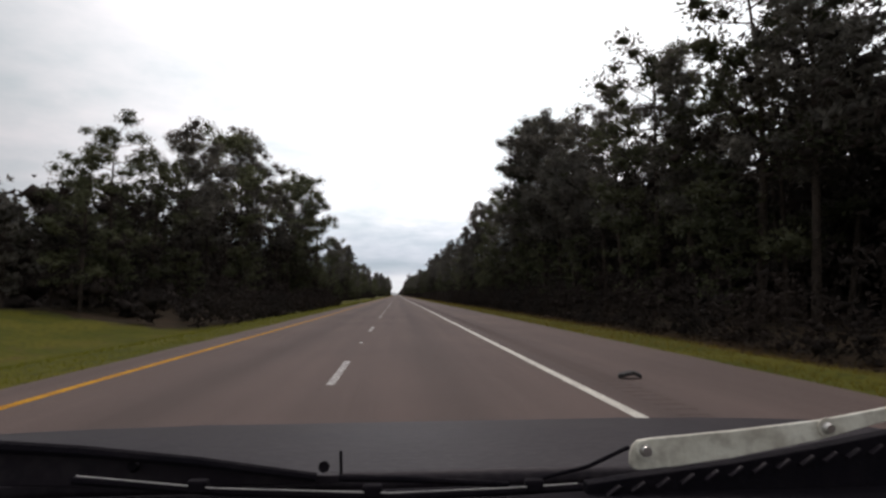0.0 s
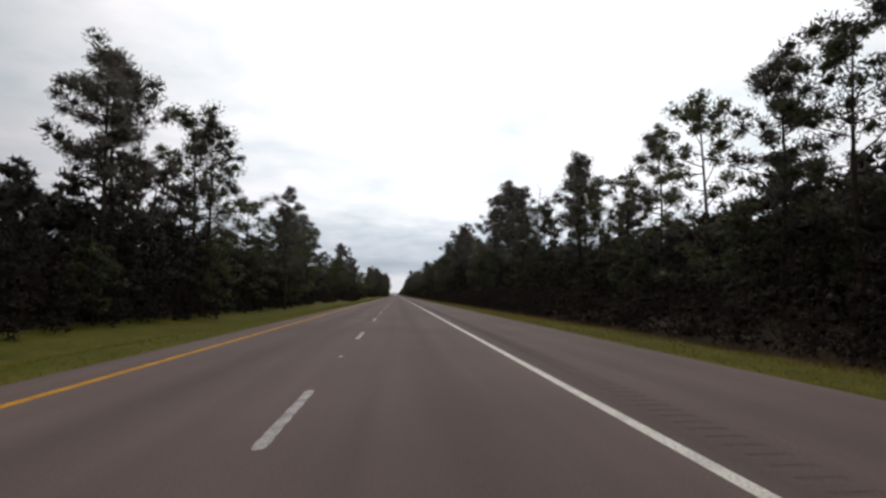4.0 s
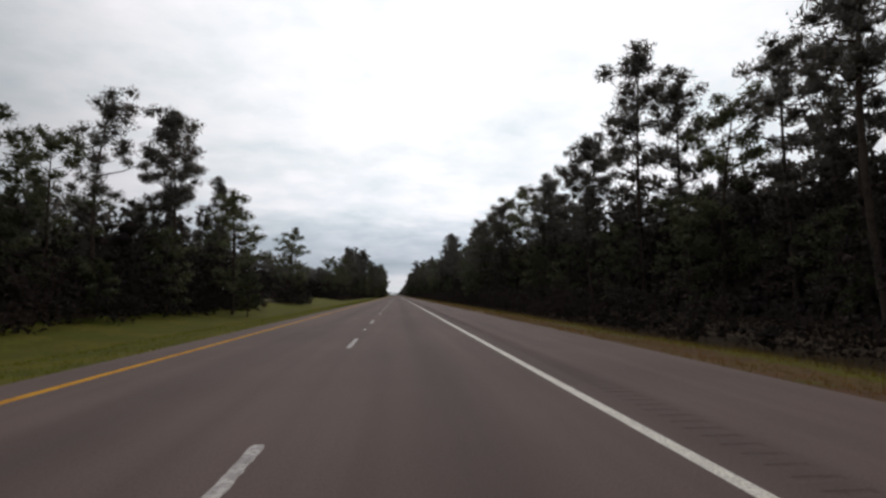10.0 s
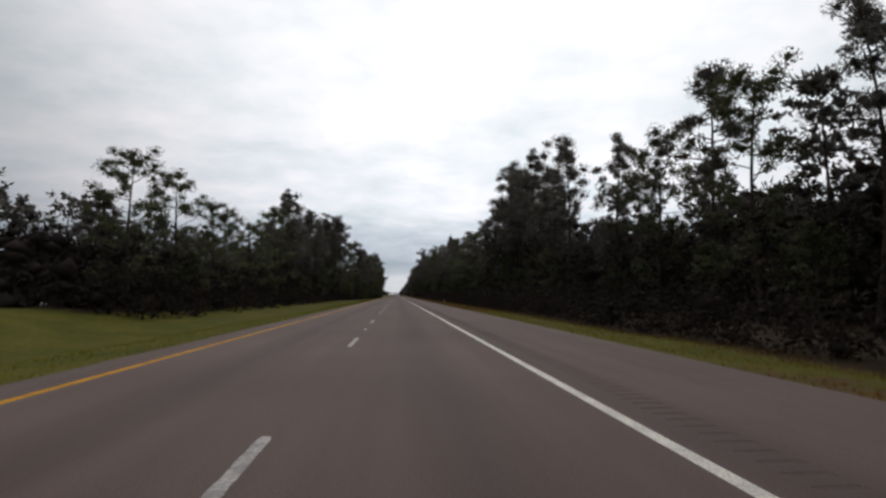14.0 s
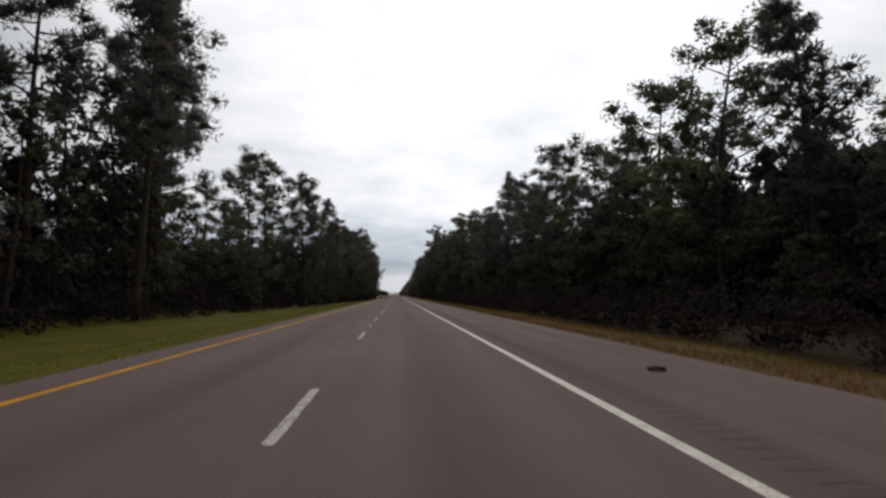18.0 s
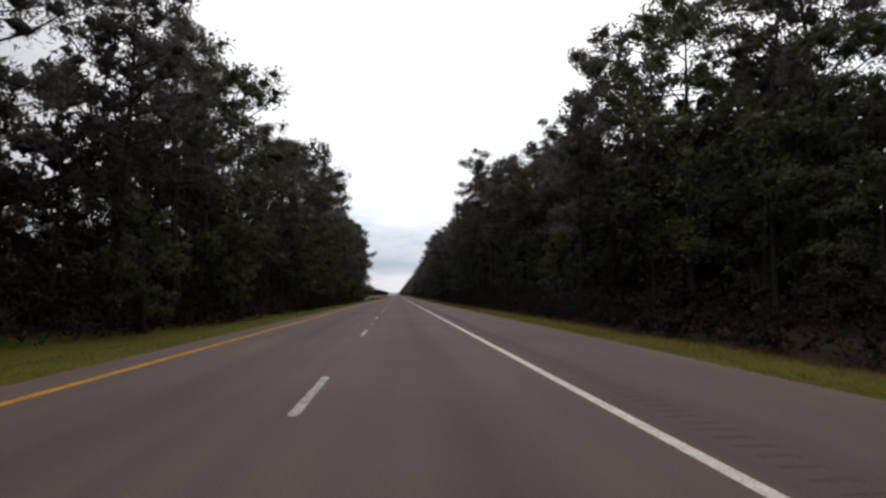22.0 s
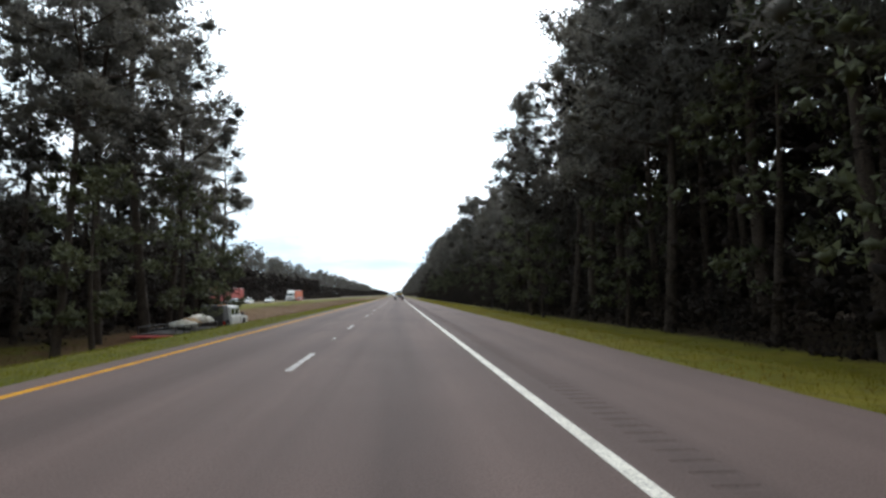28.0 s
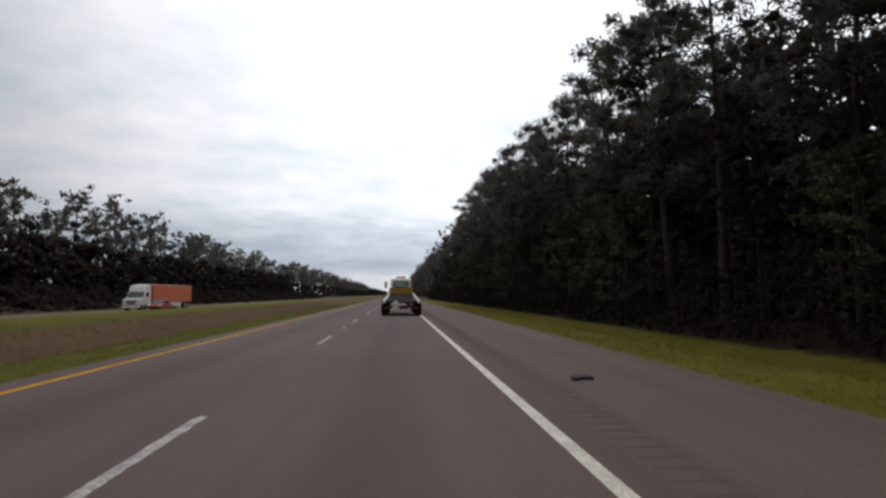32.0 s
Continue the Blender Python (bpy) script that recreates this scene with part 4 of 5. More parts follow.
while y < 2280.0:                       # the right-hand woods run on
    back_right.add(tree_pick.choice(("pine", "broad", "tall")), 18.5 + tree_pick.uniform(0, 4), y, tree_pick.uniform(18, 22.5), 1.2)
    y += tree_pick.uniform(5.0, 9.0)
# trees beside and behind the start, out of view, added to shape the light
y = -45.0
while y < 22.0:
    back_right.add(tree_pick.choice(("pine", "broad", "tall")), 21 + tree_pick.uniform(0, 4), y, tree_pick.uniform(17, 20), 1.1)
    y += 6.5
back_right.finish("roadside_woods", "crowded pines and broadleaf trees behind the roadside row", M_needle, 31, 15, 0.44, 0.22)
back_left.finish("median_woods", "crowded trees of the wooded median", M_needle, 32, 17, 0.43, 0.21)
low_trees.finish("young_trees", "low leafy young trees at the edge of the woods", M_leaf, 34, 28, 0.24, 0.15)
far_left.finish("opposite_woods", "line of dark trees beyond the opposite carriageway", M_needle, 33, 11, 0.75, 0.42)


def scatter(name, label, mat, seed, spots, length, width, flat=0.8, count=14, heart=0.3):
    """Undergrowth too thick to count: soft balls of leaves, joined into one mesh. spots: (x, y, height of the middle, radius)."""
    rng = np.random.default_rng(seed)
    v, f = tuft_cloud(rng, [(x, y, z) for x, y, z, r in spots], [r for x, y, z, r in spots], count, length, width, flat, core_size=heart)
    ob = new(name, leaf_mesh(name, v, f, mat))
    return tagged(ob, label, "undergrowth", kind="stuff")


def front_of(y, table):
    """Tree height near a station, from the nearest trees planted there."""
    near = sorted(table, key=lambda q: abs(q[0] - y))[:3]
    return sum(q[2] for q in near) / 3, sum(q[1] for q in near) / 3


rs = random.Random(5)
spots, deep = [], []
y = -50.0
while y < 1200.0:                       # scrub along the right-hand edge of the woods
    h, x = front_of(y, RIGHT)
    for k in range(8):                  # closed low front
        xx = 12.7 + 2.0 * smooth(815, 850, y) + rs.random() ** 1.3 * 2.6
        hh = rs.random() ** 1.15 * (1.0 + 0.75 * (xx - 12.2))
        spots.append((xx, y + rs.uniform(-1, 1), land(xx, y) + hh, rs.uniform(0.5, 1.0)))
    for k in range(6):                  # the body of the woods, its shade put into the leaf colour
        xx = rs.uniform(x - 3.0, x + 2)
        hh = h * rs.uniform(0.03, 0.85) * body_right(y) * (1.0 + 0.13 * (1 - smooth(60, 90, y)))
        spots.append((xx, y + rs.uniform(-1, 1), land(xx, y) + hh, rs.uniform(0.8, 1.5)))
    for k in range(6):
        xx = rs.uniform(x + 3, x + 9)
        deep.append((xx, y + rs.uniform(-1, 1), land(xx, y) + h * rs.uniform(0.02, 0.95) * body_right(y), rs.uniform(1.2, 2.0)))
    y += 1.15
beyond = []
y = -50.0
while y < 1250.0:                       # the depth of the woods shuts out the sky
    h, x = front_of(y, RIGHT)
    for k in range(13):
        xx = x + rs.uniform(8, 19)
        beyond.append((xx, y + rs.uniform(-1.2, 1.2), 0.3 + h * 0.92 * rs.random() * body_right(y), rs.uniform(1.6, 2.6)))
    y += 1.7
backstop = []
y = -60.0
while y < 1300.0:
    for k in range(8):
        backstop.append((rs.uniform(39, 50), y + rs.uniform(-1.2, 1.2), 11.5 * rs.random() ** 1.2, rs.uniform(2.0, 2.8)))
    y += 2.0
# filler leaves that close sky gaps; the woods' shade is in their colour
scatter("far_inner_woods", "filler leaves far inside the woods, coloured as their shade", M_shaded_leaf, 10, backstop, 1.6, 1.0, count=10, heart=0.6)
scatter("inner_woods", "leaves deep in the pine woods, coloured as their shade", M_shaded_leaf, 9, beyond, 0.9, 0.55, count=16, heart=0.6)
# the shade at the foot of the trees is in the scrub's colour
scatter("undergrowth", "tangled scrub along the edge of the pine woods, shade in its colour", M_shaded_leaf, 3, spots, 0.19, 0.11, count=40, heart=0.22)

spots = []
y = 18.0
while y < 912.0:                        # scrub in the wooded parts of the median
    w = wooded(y)
    if w > 0.6:
        h, x = front_of(y, LEFT)
        wf = wood_front(y)
        x = min(x, wf - 1.5)
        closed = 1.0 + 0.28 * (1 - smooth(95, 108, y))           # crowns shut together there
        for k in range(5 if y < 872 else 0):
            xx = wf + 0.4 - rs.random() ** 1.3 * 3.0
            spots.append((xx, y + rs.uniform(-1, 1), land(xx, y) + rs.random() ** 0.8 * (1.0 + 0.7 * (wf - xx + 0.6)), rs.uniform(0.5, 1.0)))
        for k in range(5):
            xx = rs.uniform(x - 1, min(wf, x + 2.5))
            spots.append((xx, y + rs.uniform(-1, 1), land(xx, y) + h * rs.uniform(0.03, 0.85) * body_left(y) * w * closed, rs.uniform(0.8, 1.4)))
        for k in range(0 if 390 < y < 418 or 280 < y < 300 else 4):       # low growth that hides the ground
            xx = rs.uniform(-24, wf - 1.5)
            deep.append((xx, y + rs.uniform(-1, 1), land(xx, y) + rs.uniform(0.2, 1.7), rs.uniform(0.8, 1.3)))
        for k in range(0 if 390 < y < 418 or 280 < y < 300 else 5):
            xx = rs.uniform(x - 7, x - 2)
            deep.append((xx, y + rs.uniform(-1, 1), land(xx, y) + h * rs.uniform(0.02, 0.9) * body_left(y) * w * closed, rs.uniform(1.1, 1.8)))
    y += 1.2
# the same near-black leaves carry the shade under the median trees
scatter("median_scrub", "scrub under the trees of the grassy median, shade in its colour", M_shaded_leaf, 4, spots, 0.25, 0.14, count=36, heart=0.22)

y = -60.0
while y < 2290.0:                       # deep woods behind both edges
    for x0, h in ((34, 10.5), (-67, 15.5)):
        for k in range(4):
            xx = x0 + rs.uniform(-4, 5)
            deep.append((xx, y + rs.uniform(-2, 2), rs.uniform(0.3, h), rs.uniform(1.5, 2.5)))
    for k in range(8):                  # a closed thicket under the far trees
        xx = rs.uniform(-62, -55)
        deep.append((xx, y + rs.uniform(-2, 2), land(xx, y) + 8.5 * rs.random() ** 1.4, rs.uniform(1.0, 2.0)))
    y += 2.4 if y < 1150 else 4.5
thicket = []
y = -60.0
while y < 1300.0:                       # closed foot of the woods beyond the opposite carriageway
    for k in range(9):
        thicket.append((rs.uniform(-67, -58), y + rs.uniform(-1, 1), rs.uniform(-0.5, 11.5), rs.uniform(1.8, 2.6)))
    y += 1.3
y = -60.0
while y < 1300.0:                       # low scrub down to the far shoulder
    for k in range(5):
        xx = rs.uniform(-57, -43.2)
        thicket.append((xx, y + rs.uniform(-1, 1), land(xx, y) + rs.random() * (0.5 + 0.22 * (-43 - xx)), rs.uniform(0.7, 1.4)))
    y += 1.1
# thicket and deep woods get their shade from the leaf colour
scatter("opposite_thicket", "closed thicket at the foot of the far trees, shade in its colour", M_shaded_leaf, 8, thicket, 1.1, 0.7, count=8, heart=0.5)
scatter("deep_woods", "dense woods behind the roadside trees, shade in their colour", M_shaded_leaf, 6, deep, 0.55, 0.32, count=16, heart=0.5)
far_off = []
for k in range(5200):                   # the woods close on the horizon
    y = rs.uniform(2250, 4300)
    side = rs.choice((rs.uniform(17, 80), rs.uniform(-110, -56), rs.uniform(-110, 80) if y > 3900 else rs.uniform(18, 40)))
    far_off.append((side, y, rs.uniform(0.5, 19), rs.uniform(2.5, 4.5)))
scatter("distant_woods", "far line of woods where the road runs out, shade in its colour", M_shaded_leaf, 7, far_off, 3.0, 2.0, count=6)


def grass_strip(name, label, mat, seed, x0, x1, y0, y1, per_metre, height, keep=None):
    """Blades in small fans, thick near the pavement."""
    rng = np.random.default_rng(seed)
    n = int((y1 - y0) * per_metre)
    px = x0 + (x1 - x0) * rng.random(n)
    py = y0 + (y1 - y0) * rng.random(n)
    if keep:
        ok = np.array([keep(a, b) for a, b in zip(px, py)])
        px, py = px[ok], py[ok]
        n = len(px)
    pz = np.array([land(a, b) for a, b in zip(px, py)])
    v, f = [], []
    az = rng.random((n, 3)) * math.tau
    for k in range(3):
        h = height * (0.5 + 0.9 * rng.random(n))
        wx, wy = np.cos(az[:, k]) * 0.007, np.sin(az[:, k]) * 0.007
        reach = height * (0.5 + 1.3 * rng.random(n))
        lx, ly = -np.sin(az[:, k]) * reach, np.cos(az[:, k]) * reach
        v.append(np.stack([np.stack([px - wx, py - wy, pz - 0.02], 1), np.stack([px + wx, py + wy, pz - 0.02], 1), np.stack([px + lx, py + ly, pz + h], 1)], 1))
    v = np.concatenate(v).reshape(-1, 3)
    f = [np.arange(len(v)).reshape(-1, 3)]
    return tagged(new(name, leaf_mesh(name, v, f, mat)), label, "grass", kind="stuff")


grass_strip("verge_grass", "olive and straw-coloured grass verge beside the shoulder", M_olive, 21, 7.42, 11.6, -10, 800, 95, 0.10, lambda x, y: bare_edge(y) * (10.9 - 0.6 * (y < 735) - x) * 1.2 < 0.5 + 0.5 * math.sin(y * 5.3 + x * 41))
for first, last, much in ((296, 448, 90), (476, 668, 170), (724, 780, 220)):
    grass_strip("dead_grass", "russet dead grass along the edge of the shoulder", M_russet, first, 7.40, 10.8, first, last, much, 0.09, lambda x, y: bare_edge(y) * (1.2 - 0.25 * abs(x - 8.2)) > 0.5 + 0.5 * math.sin(y * 7.7 + x * 37) - 0.35 * math.sin(y * 0.9 + x))
grass_strip("verge_grass", "lush yellow-green grass verge beside the shoulder", M_lush, 26, 7.42, 13.4, 800, 1040, 130, 0.10)
grass_strip("verge_weeds", "dry weeds at the edge of the woods", M_weed, 22, 10.2, 13.0, -10, 820, 30, 0.26)
grass_strip("median_grass", "short green grass verge of the median", M_blade, 23, -8.4, -4.72, -10, 800, 85, 0.075)
grass_strip("median_grass", "short green grass verge of the median", M_blade, 25, -7.4, -3.93, 800, 1040, 85, 0.075)
grass_strip("median_weeds", "rough dry grass in the median hollow", M_weed, 24, -19, -7.5, 860, 1120, 60, 0.2)


# ---------------------------------------------------------------- vehicles
def flip(x, y, z):
    """A pose that faces back along the road."""
    return pose(x, y, z, 0, 0, 180)


def car(m, paint_mat, label, group="", tall=0.0):
    """A passenger car that points along +y, its wheels at the origin's height."""
    c = thing("car", m, label, "car", group)
    body = part("body", profile([(-2.25, 0.32), (2.2, 0.32), (2.28, 0.55), (2.15, 0.78), (1.1, 0.95 + tall * 0.3), (-1.6, 0.98 + tall * 0.4), (-2.25, 0.92 + tall * 0.4), (-2.32, 0.6)], -0.88, 0.88, 0.06), paint_mat, c)
    part("bumper", box(-0.84, 0.84, 2.2, 2.34, 0.3, 0.52, 0.03), M_plastic, body)
    part("cabin", profile([(-1.75, 0.95 + tall * 0.4), (1.15, 0.94 + tall * 0.3), (0.35, 1.44 + tall), (-1.1, 1.46 + tall)], -0.74, 0.74, 0.05), M_glass, c)
    part("roof", profile([(-1.15, 1.45 + tall), (0.38, 1.43 + tall), (0.22, 1.49 + tall), (-1.0, 1.51 + tall)], -0.70, 0.70, 0.02), paint_mat, c)
    for s in (-1, 1):
        part("headlight", box(s * 0.72 - 0.16, s * 0.72 + 0.16, 2.13, 2.27, 0.60, 0.74, 0.03), M_clear, c)
        part("taillight", box(s * 0.74 - 0.13, s * 0.74 + 0.13, -2.36, -2.24, 0.68, 0.86, 0.03), M_tail, c)
        part("mirror", box(s * 0.97 - 0.09, s * 0.97 + 0.09, 0.62, 0.76, 0.92 + tall * 0.3, 1.06 + tall * 0.3, 0.03), paint_mat, c)
        part("door_pillar", box(s * 0.745 - 0.02, s * 0.745 + 0.02, -0.42, -0.30, 0.95 + tall * 0.3, 1.44 + tall, 0.01), paint_mat, c)
        for y in (-1.42, 1.38):
            wheel(c, s * 0.80, y, 0.32, 0.2)
    return c


def semi(m, cab_mat, box_mat, label, skirt=True):
    """An articulated truck that points along +y: tractor in front, box trailer behind."""
    t = thing("semi_truck", m, label, "truck")
    part("cab", profile([(4.2, 0.75), (6.6, 0.75), (6.65, 1.6), (5.4, 1.85), (4.95, 2.75), (4.4, 3.6), (3.2, 3.75), (3.0, 0.75)], -1.2, 1.2, 0.07), cab_mat, t)
    part("windscreen", profile([(5.42, 1.88), (5.50, 1.92), (5.05, 2.74), (4.96, 2.72)], -1.05, 1.05, 0.01), M_glass, t)
    part("grille", box(-0.6, 0.6, 6.6, 6.72, 0.9, 1.55, 0.03), M_chrome, t)
    part("bumper", box(-1.2, 1.2, 6.5, 6.8, 0.38, 0.74, 0.06), cab_mat, t)
    part("chassis", box(-0.5, 0.5, -12.0, 6.2, 0.72, 0.95, 0.02), M_dark, t)
    trailer = part("trailer", box(-1.28, 1.28, -13.0, 2.5, 1.12, 3.8, 0.05), box_mat, t)
    part("rear_frame", box(-1.3, 1.3, -13.06, -12.98, 1.1, 3.82, 0.02), M_chrome, trailer)
    part("top_rail", box(-1.3, 1.3, -13.0, 2.52, 3.78, 3.86, 0.02), M_vwhite, trailer)
    for s in (-1, 1):
        if skirt:
            part("side_skirt", box(s * 1.2 - 0.02, s * 1.2 + 0.02, -8.6, -1.6, 0.4, 1.08, 0.01), M_vwhite, trailer)
        part("side_window", box(s * 1.2 - 0.02, s * 1.2 + 0.02, 3.9, 4.75, 1.95, 2.6, 0.02), M_glass, t)
        part("headlight", box(s * 0.95 - 0.2, s * 0.95 + 0.2, 6.55, 6.7, 0.95, 1.25, 0.03), M_clear, t)
        part("mirror", box(s * 1.42 - 0.08, s * 1.42 + 0.08, 4.7, 4.85, 2.0, 2.6, 0.03), M_dark, t)
        part("fuel_tank", tube([(s * 1.0, 2.8, 0.68), (s * 1.0, 4.3, 0.68)], 0.3, 14), M_chrome, t)
        part("exhaust_stack", tube([(s * 1.12, 2.85, 1.0), (s * 1.12, 2.85, 3.95)], 0.07, 8), M_chrome, t)
        for y in (5.5, 1.6, 0.3, -10.2, -11.5):
            wheel(t, s * 1.0, y, 0.5, 0.32 if y > 4 else 0.5)
    return t


FAR = -0.93                              # surface of the opposite carriageway
semi(flip(-35.6, 1058.0, FAR), M_vwhite, M_orange, "white tractor pulling an orange box trailer on the far road")
car(flip(-32.6, 1054.0, FAR), M_vred, "red saloon car beside an orange trailer truck")
semi(flip(-37.2, 981.0, FAR), M_vred, M_vred, "red tractor pulling a red box trailer on the far road")
car(flip(-33.2, 987.5, FAR), M_vwhite, "white hatchback beside the red trailer truck")
car(flip(-33.2, 977.0, FAR), M_vgrey, "silver saloon car on the opposite carriageway")
car(flip(-33.2, 1010.0, FAR), M_vwhite, "white saloon car behind the red trailer truck")
semi(flip(-37.0, 431.0, FAR), M_vgrey, M_vwhite, "grey tractor pulling a plain white box trailer")
car(flip(-34.0, 250.5, FAR), M_vwhite, "white sport utility car on the far carriageway", tall=0.28)
car(flip(-33.5, 489.0, FAR), M_vwhite, "white saloon car beyond the grassy median")
car(flip(-34.5, 699.0, FAR), M_vwhite, "white van-like car glimpsed through the median trees", tall=0.3)


def lumpy(cx, cy, cz, rx, ry, rz, seed):
    """A heap or sack: a ball pushed in and out by noise, flat below."""
    bm = bmesh.new()
    bmesh.ops.create_icosphere(bm, subdivisions=3, radius=1.0)
    for v in bm.verts:
        k = 1 + 0.28 * noise.noise(v.co * 1.6 + Vector((seed, 0, 0))) + 0.12 * noise.noise(v.co * 4.5 + Vector((0, seed, 0)))
        v.co = Vector((cx + v.co.x * rx * k, cy + v.co.y * ry * k, cz + max(-0.35, v.co.z * k) * rz))
    return bm


def chassis_truck(m):
    """A cab with a yellow rack and a bare tilted frame, seen from behind; it points along +y."""
    t = thing("chassis_truck", m, "white cab truck with yellow rack and low empty dark frame", "truck")
    cab = part("cab", profile([(5.6, 0.9), (8.4, 0.9), (8.5, 1.7), (7.3, 1.95), (6.9, 2.5), (5.75, 2.58), (5.55, 2.46)], -0.76, 0.76, 0.09), M_vwhite, t)
    part("rear_window", box(-0.47, 0.47, 5.50, 5.58, 1.92, 2.33, 0.03), M_daylit_glass, cab)
    part("window_seal", box(-0.53, 0.53, 5.53, 5.585, 1.87, 2.38, 0.02), M_plastic, cab)
    part("beacon_bar", box(-0.36, 0.36, 6.0, 6.25, 2.58, 2.72, 0.04), M_amber, cab)
    part("beacon_mount", box(-0.4, 0.4, 5.98, 6.27, 2.54, 2.60, 0.01), M_dark, cab)
    rack = part("headache_rack", box(-0.86, 0.86, 5.18, 5.34, 1.42, 1.78, 0.02), M_vyellow, t)
    part("rack_lip", box(-0.9, 0.9, 5.10, 5.36, 1.76, 1.85, 0.02), M_vyellow, rack)
    for x in (-0.8, -0.28, 0.28, 0.8):
        part("rack_post", box(x - 0.05, x + 0.05, 5.14, 5.24, 0.95, 1.42, 0.01), M_vyellow, rack)
    for s in (-1, 1):
        part("mirror", box(s * 1.16 - 0.09, s * 1.16 + 0.09, 7.0, 7.12, 1.85, 2.35, 0.03), M_dark, t)
        part("mirror_arm", tube([(s * 0.84, 7.1, 2.1), (s * 1.12, 7.06, 2.2)], 0.02, 6), M_dark, t)
        part("frame_rail", box(s * 0.42 - 0.05, s * 0.42 + 0.05, -0.6, 7.5, 0.62, 0.88, 0.01), M_dark, t)
        part("side_rail", tube([(s * 1.14, -0.35, 0.86), (s * 1.0, 2.5, 1.12), (s * 0.88, 5.2, 1.40)], 0.085, 8), M_vwhite, t)
        w = wheel(t, s * 1.06, 0.9, 0.52, 0.46)
        part("mud_flap", box(s * 1.04 - 0.26, s * 1.04 + 0.26, 0.2, 0.22, 0.2, 0.78, 0.005), M_plastic, t)
        wheel(t, s * 0.98, 7.3, 0.5, 0.3)
        part("tail_lamp", disc(s * 0.62, 0, 0, 0.07, 0.05, 12), M_tail, t).matrix_local = pose(0, -0.68, 0.66) @ pose(s * 0.62, 0, 0, 0, 0, 90) @ pose(-s * 0.62, 0, 0)
        part("lamp_box", box(s * 0.62 - 0.16, s * 0.62 + 0.16, -0.66, -0.58, 0.55, 0.77, 0.02), M_dark, t)
    part("bumper", box(-1.1, 1.1, -0.62, -0.52, 0.44, 0.58, 0.015), M_maroon, t)
    for i in range(6):
        part("reflector", box(-0.95 + i * 0.34, -0.75 + i * 0.34, -0.635, -0.615, 0.48, 0.54, 0.004), M_sack if i % 3 == 1 else M_maroon, t)
    part("deck", profile([(0.0, 0.80), (5.1, 1.36), (5.1, 1.44), (0.0, 0.90)], -0.86, 0.86, 0.015), M_plastic, t)
    for i in range(5):
        part("crossbar", box(-1.08, 1.08, 0.25 + i * 1.1, 0.37 + i * 1.1, 0.82, 0.92, 0.01), M_dark, t)
    part("axle", tube([(-1.0, 0.9, 0.52), (1.0, 0.9, 0.52)], 0.1, 10), M_dark, t)
    tarp = lumpy(-0.40, -0.74, 0.62, 0.26, 0.10, 0.40, 3.0)
    bmesh.ops.translate(tarp, vec=(0, 0, -0.08), verts=tarp.verts)
    part("grey_tarp", tarp, M_sack, t, "pale crumpled sheet hung at the tail")
    return t


chassis_truck(pose(2.42, 1004.5, 0.0))


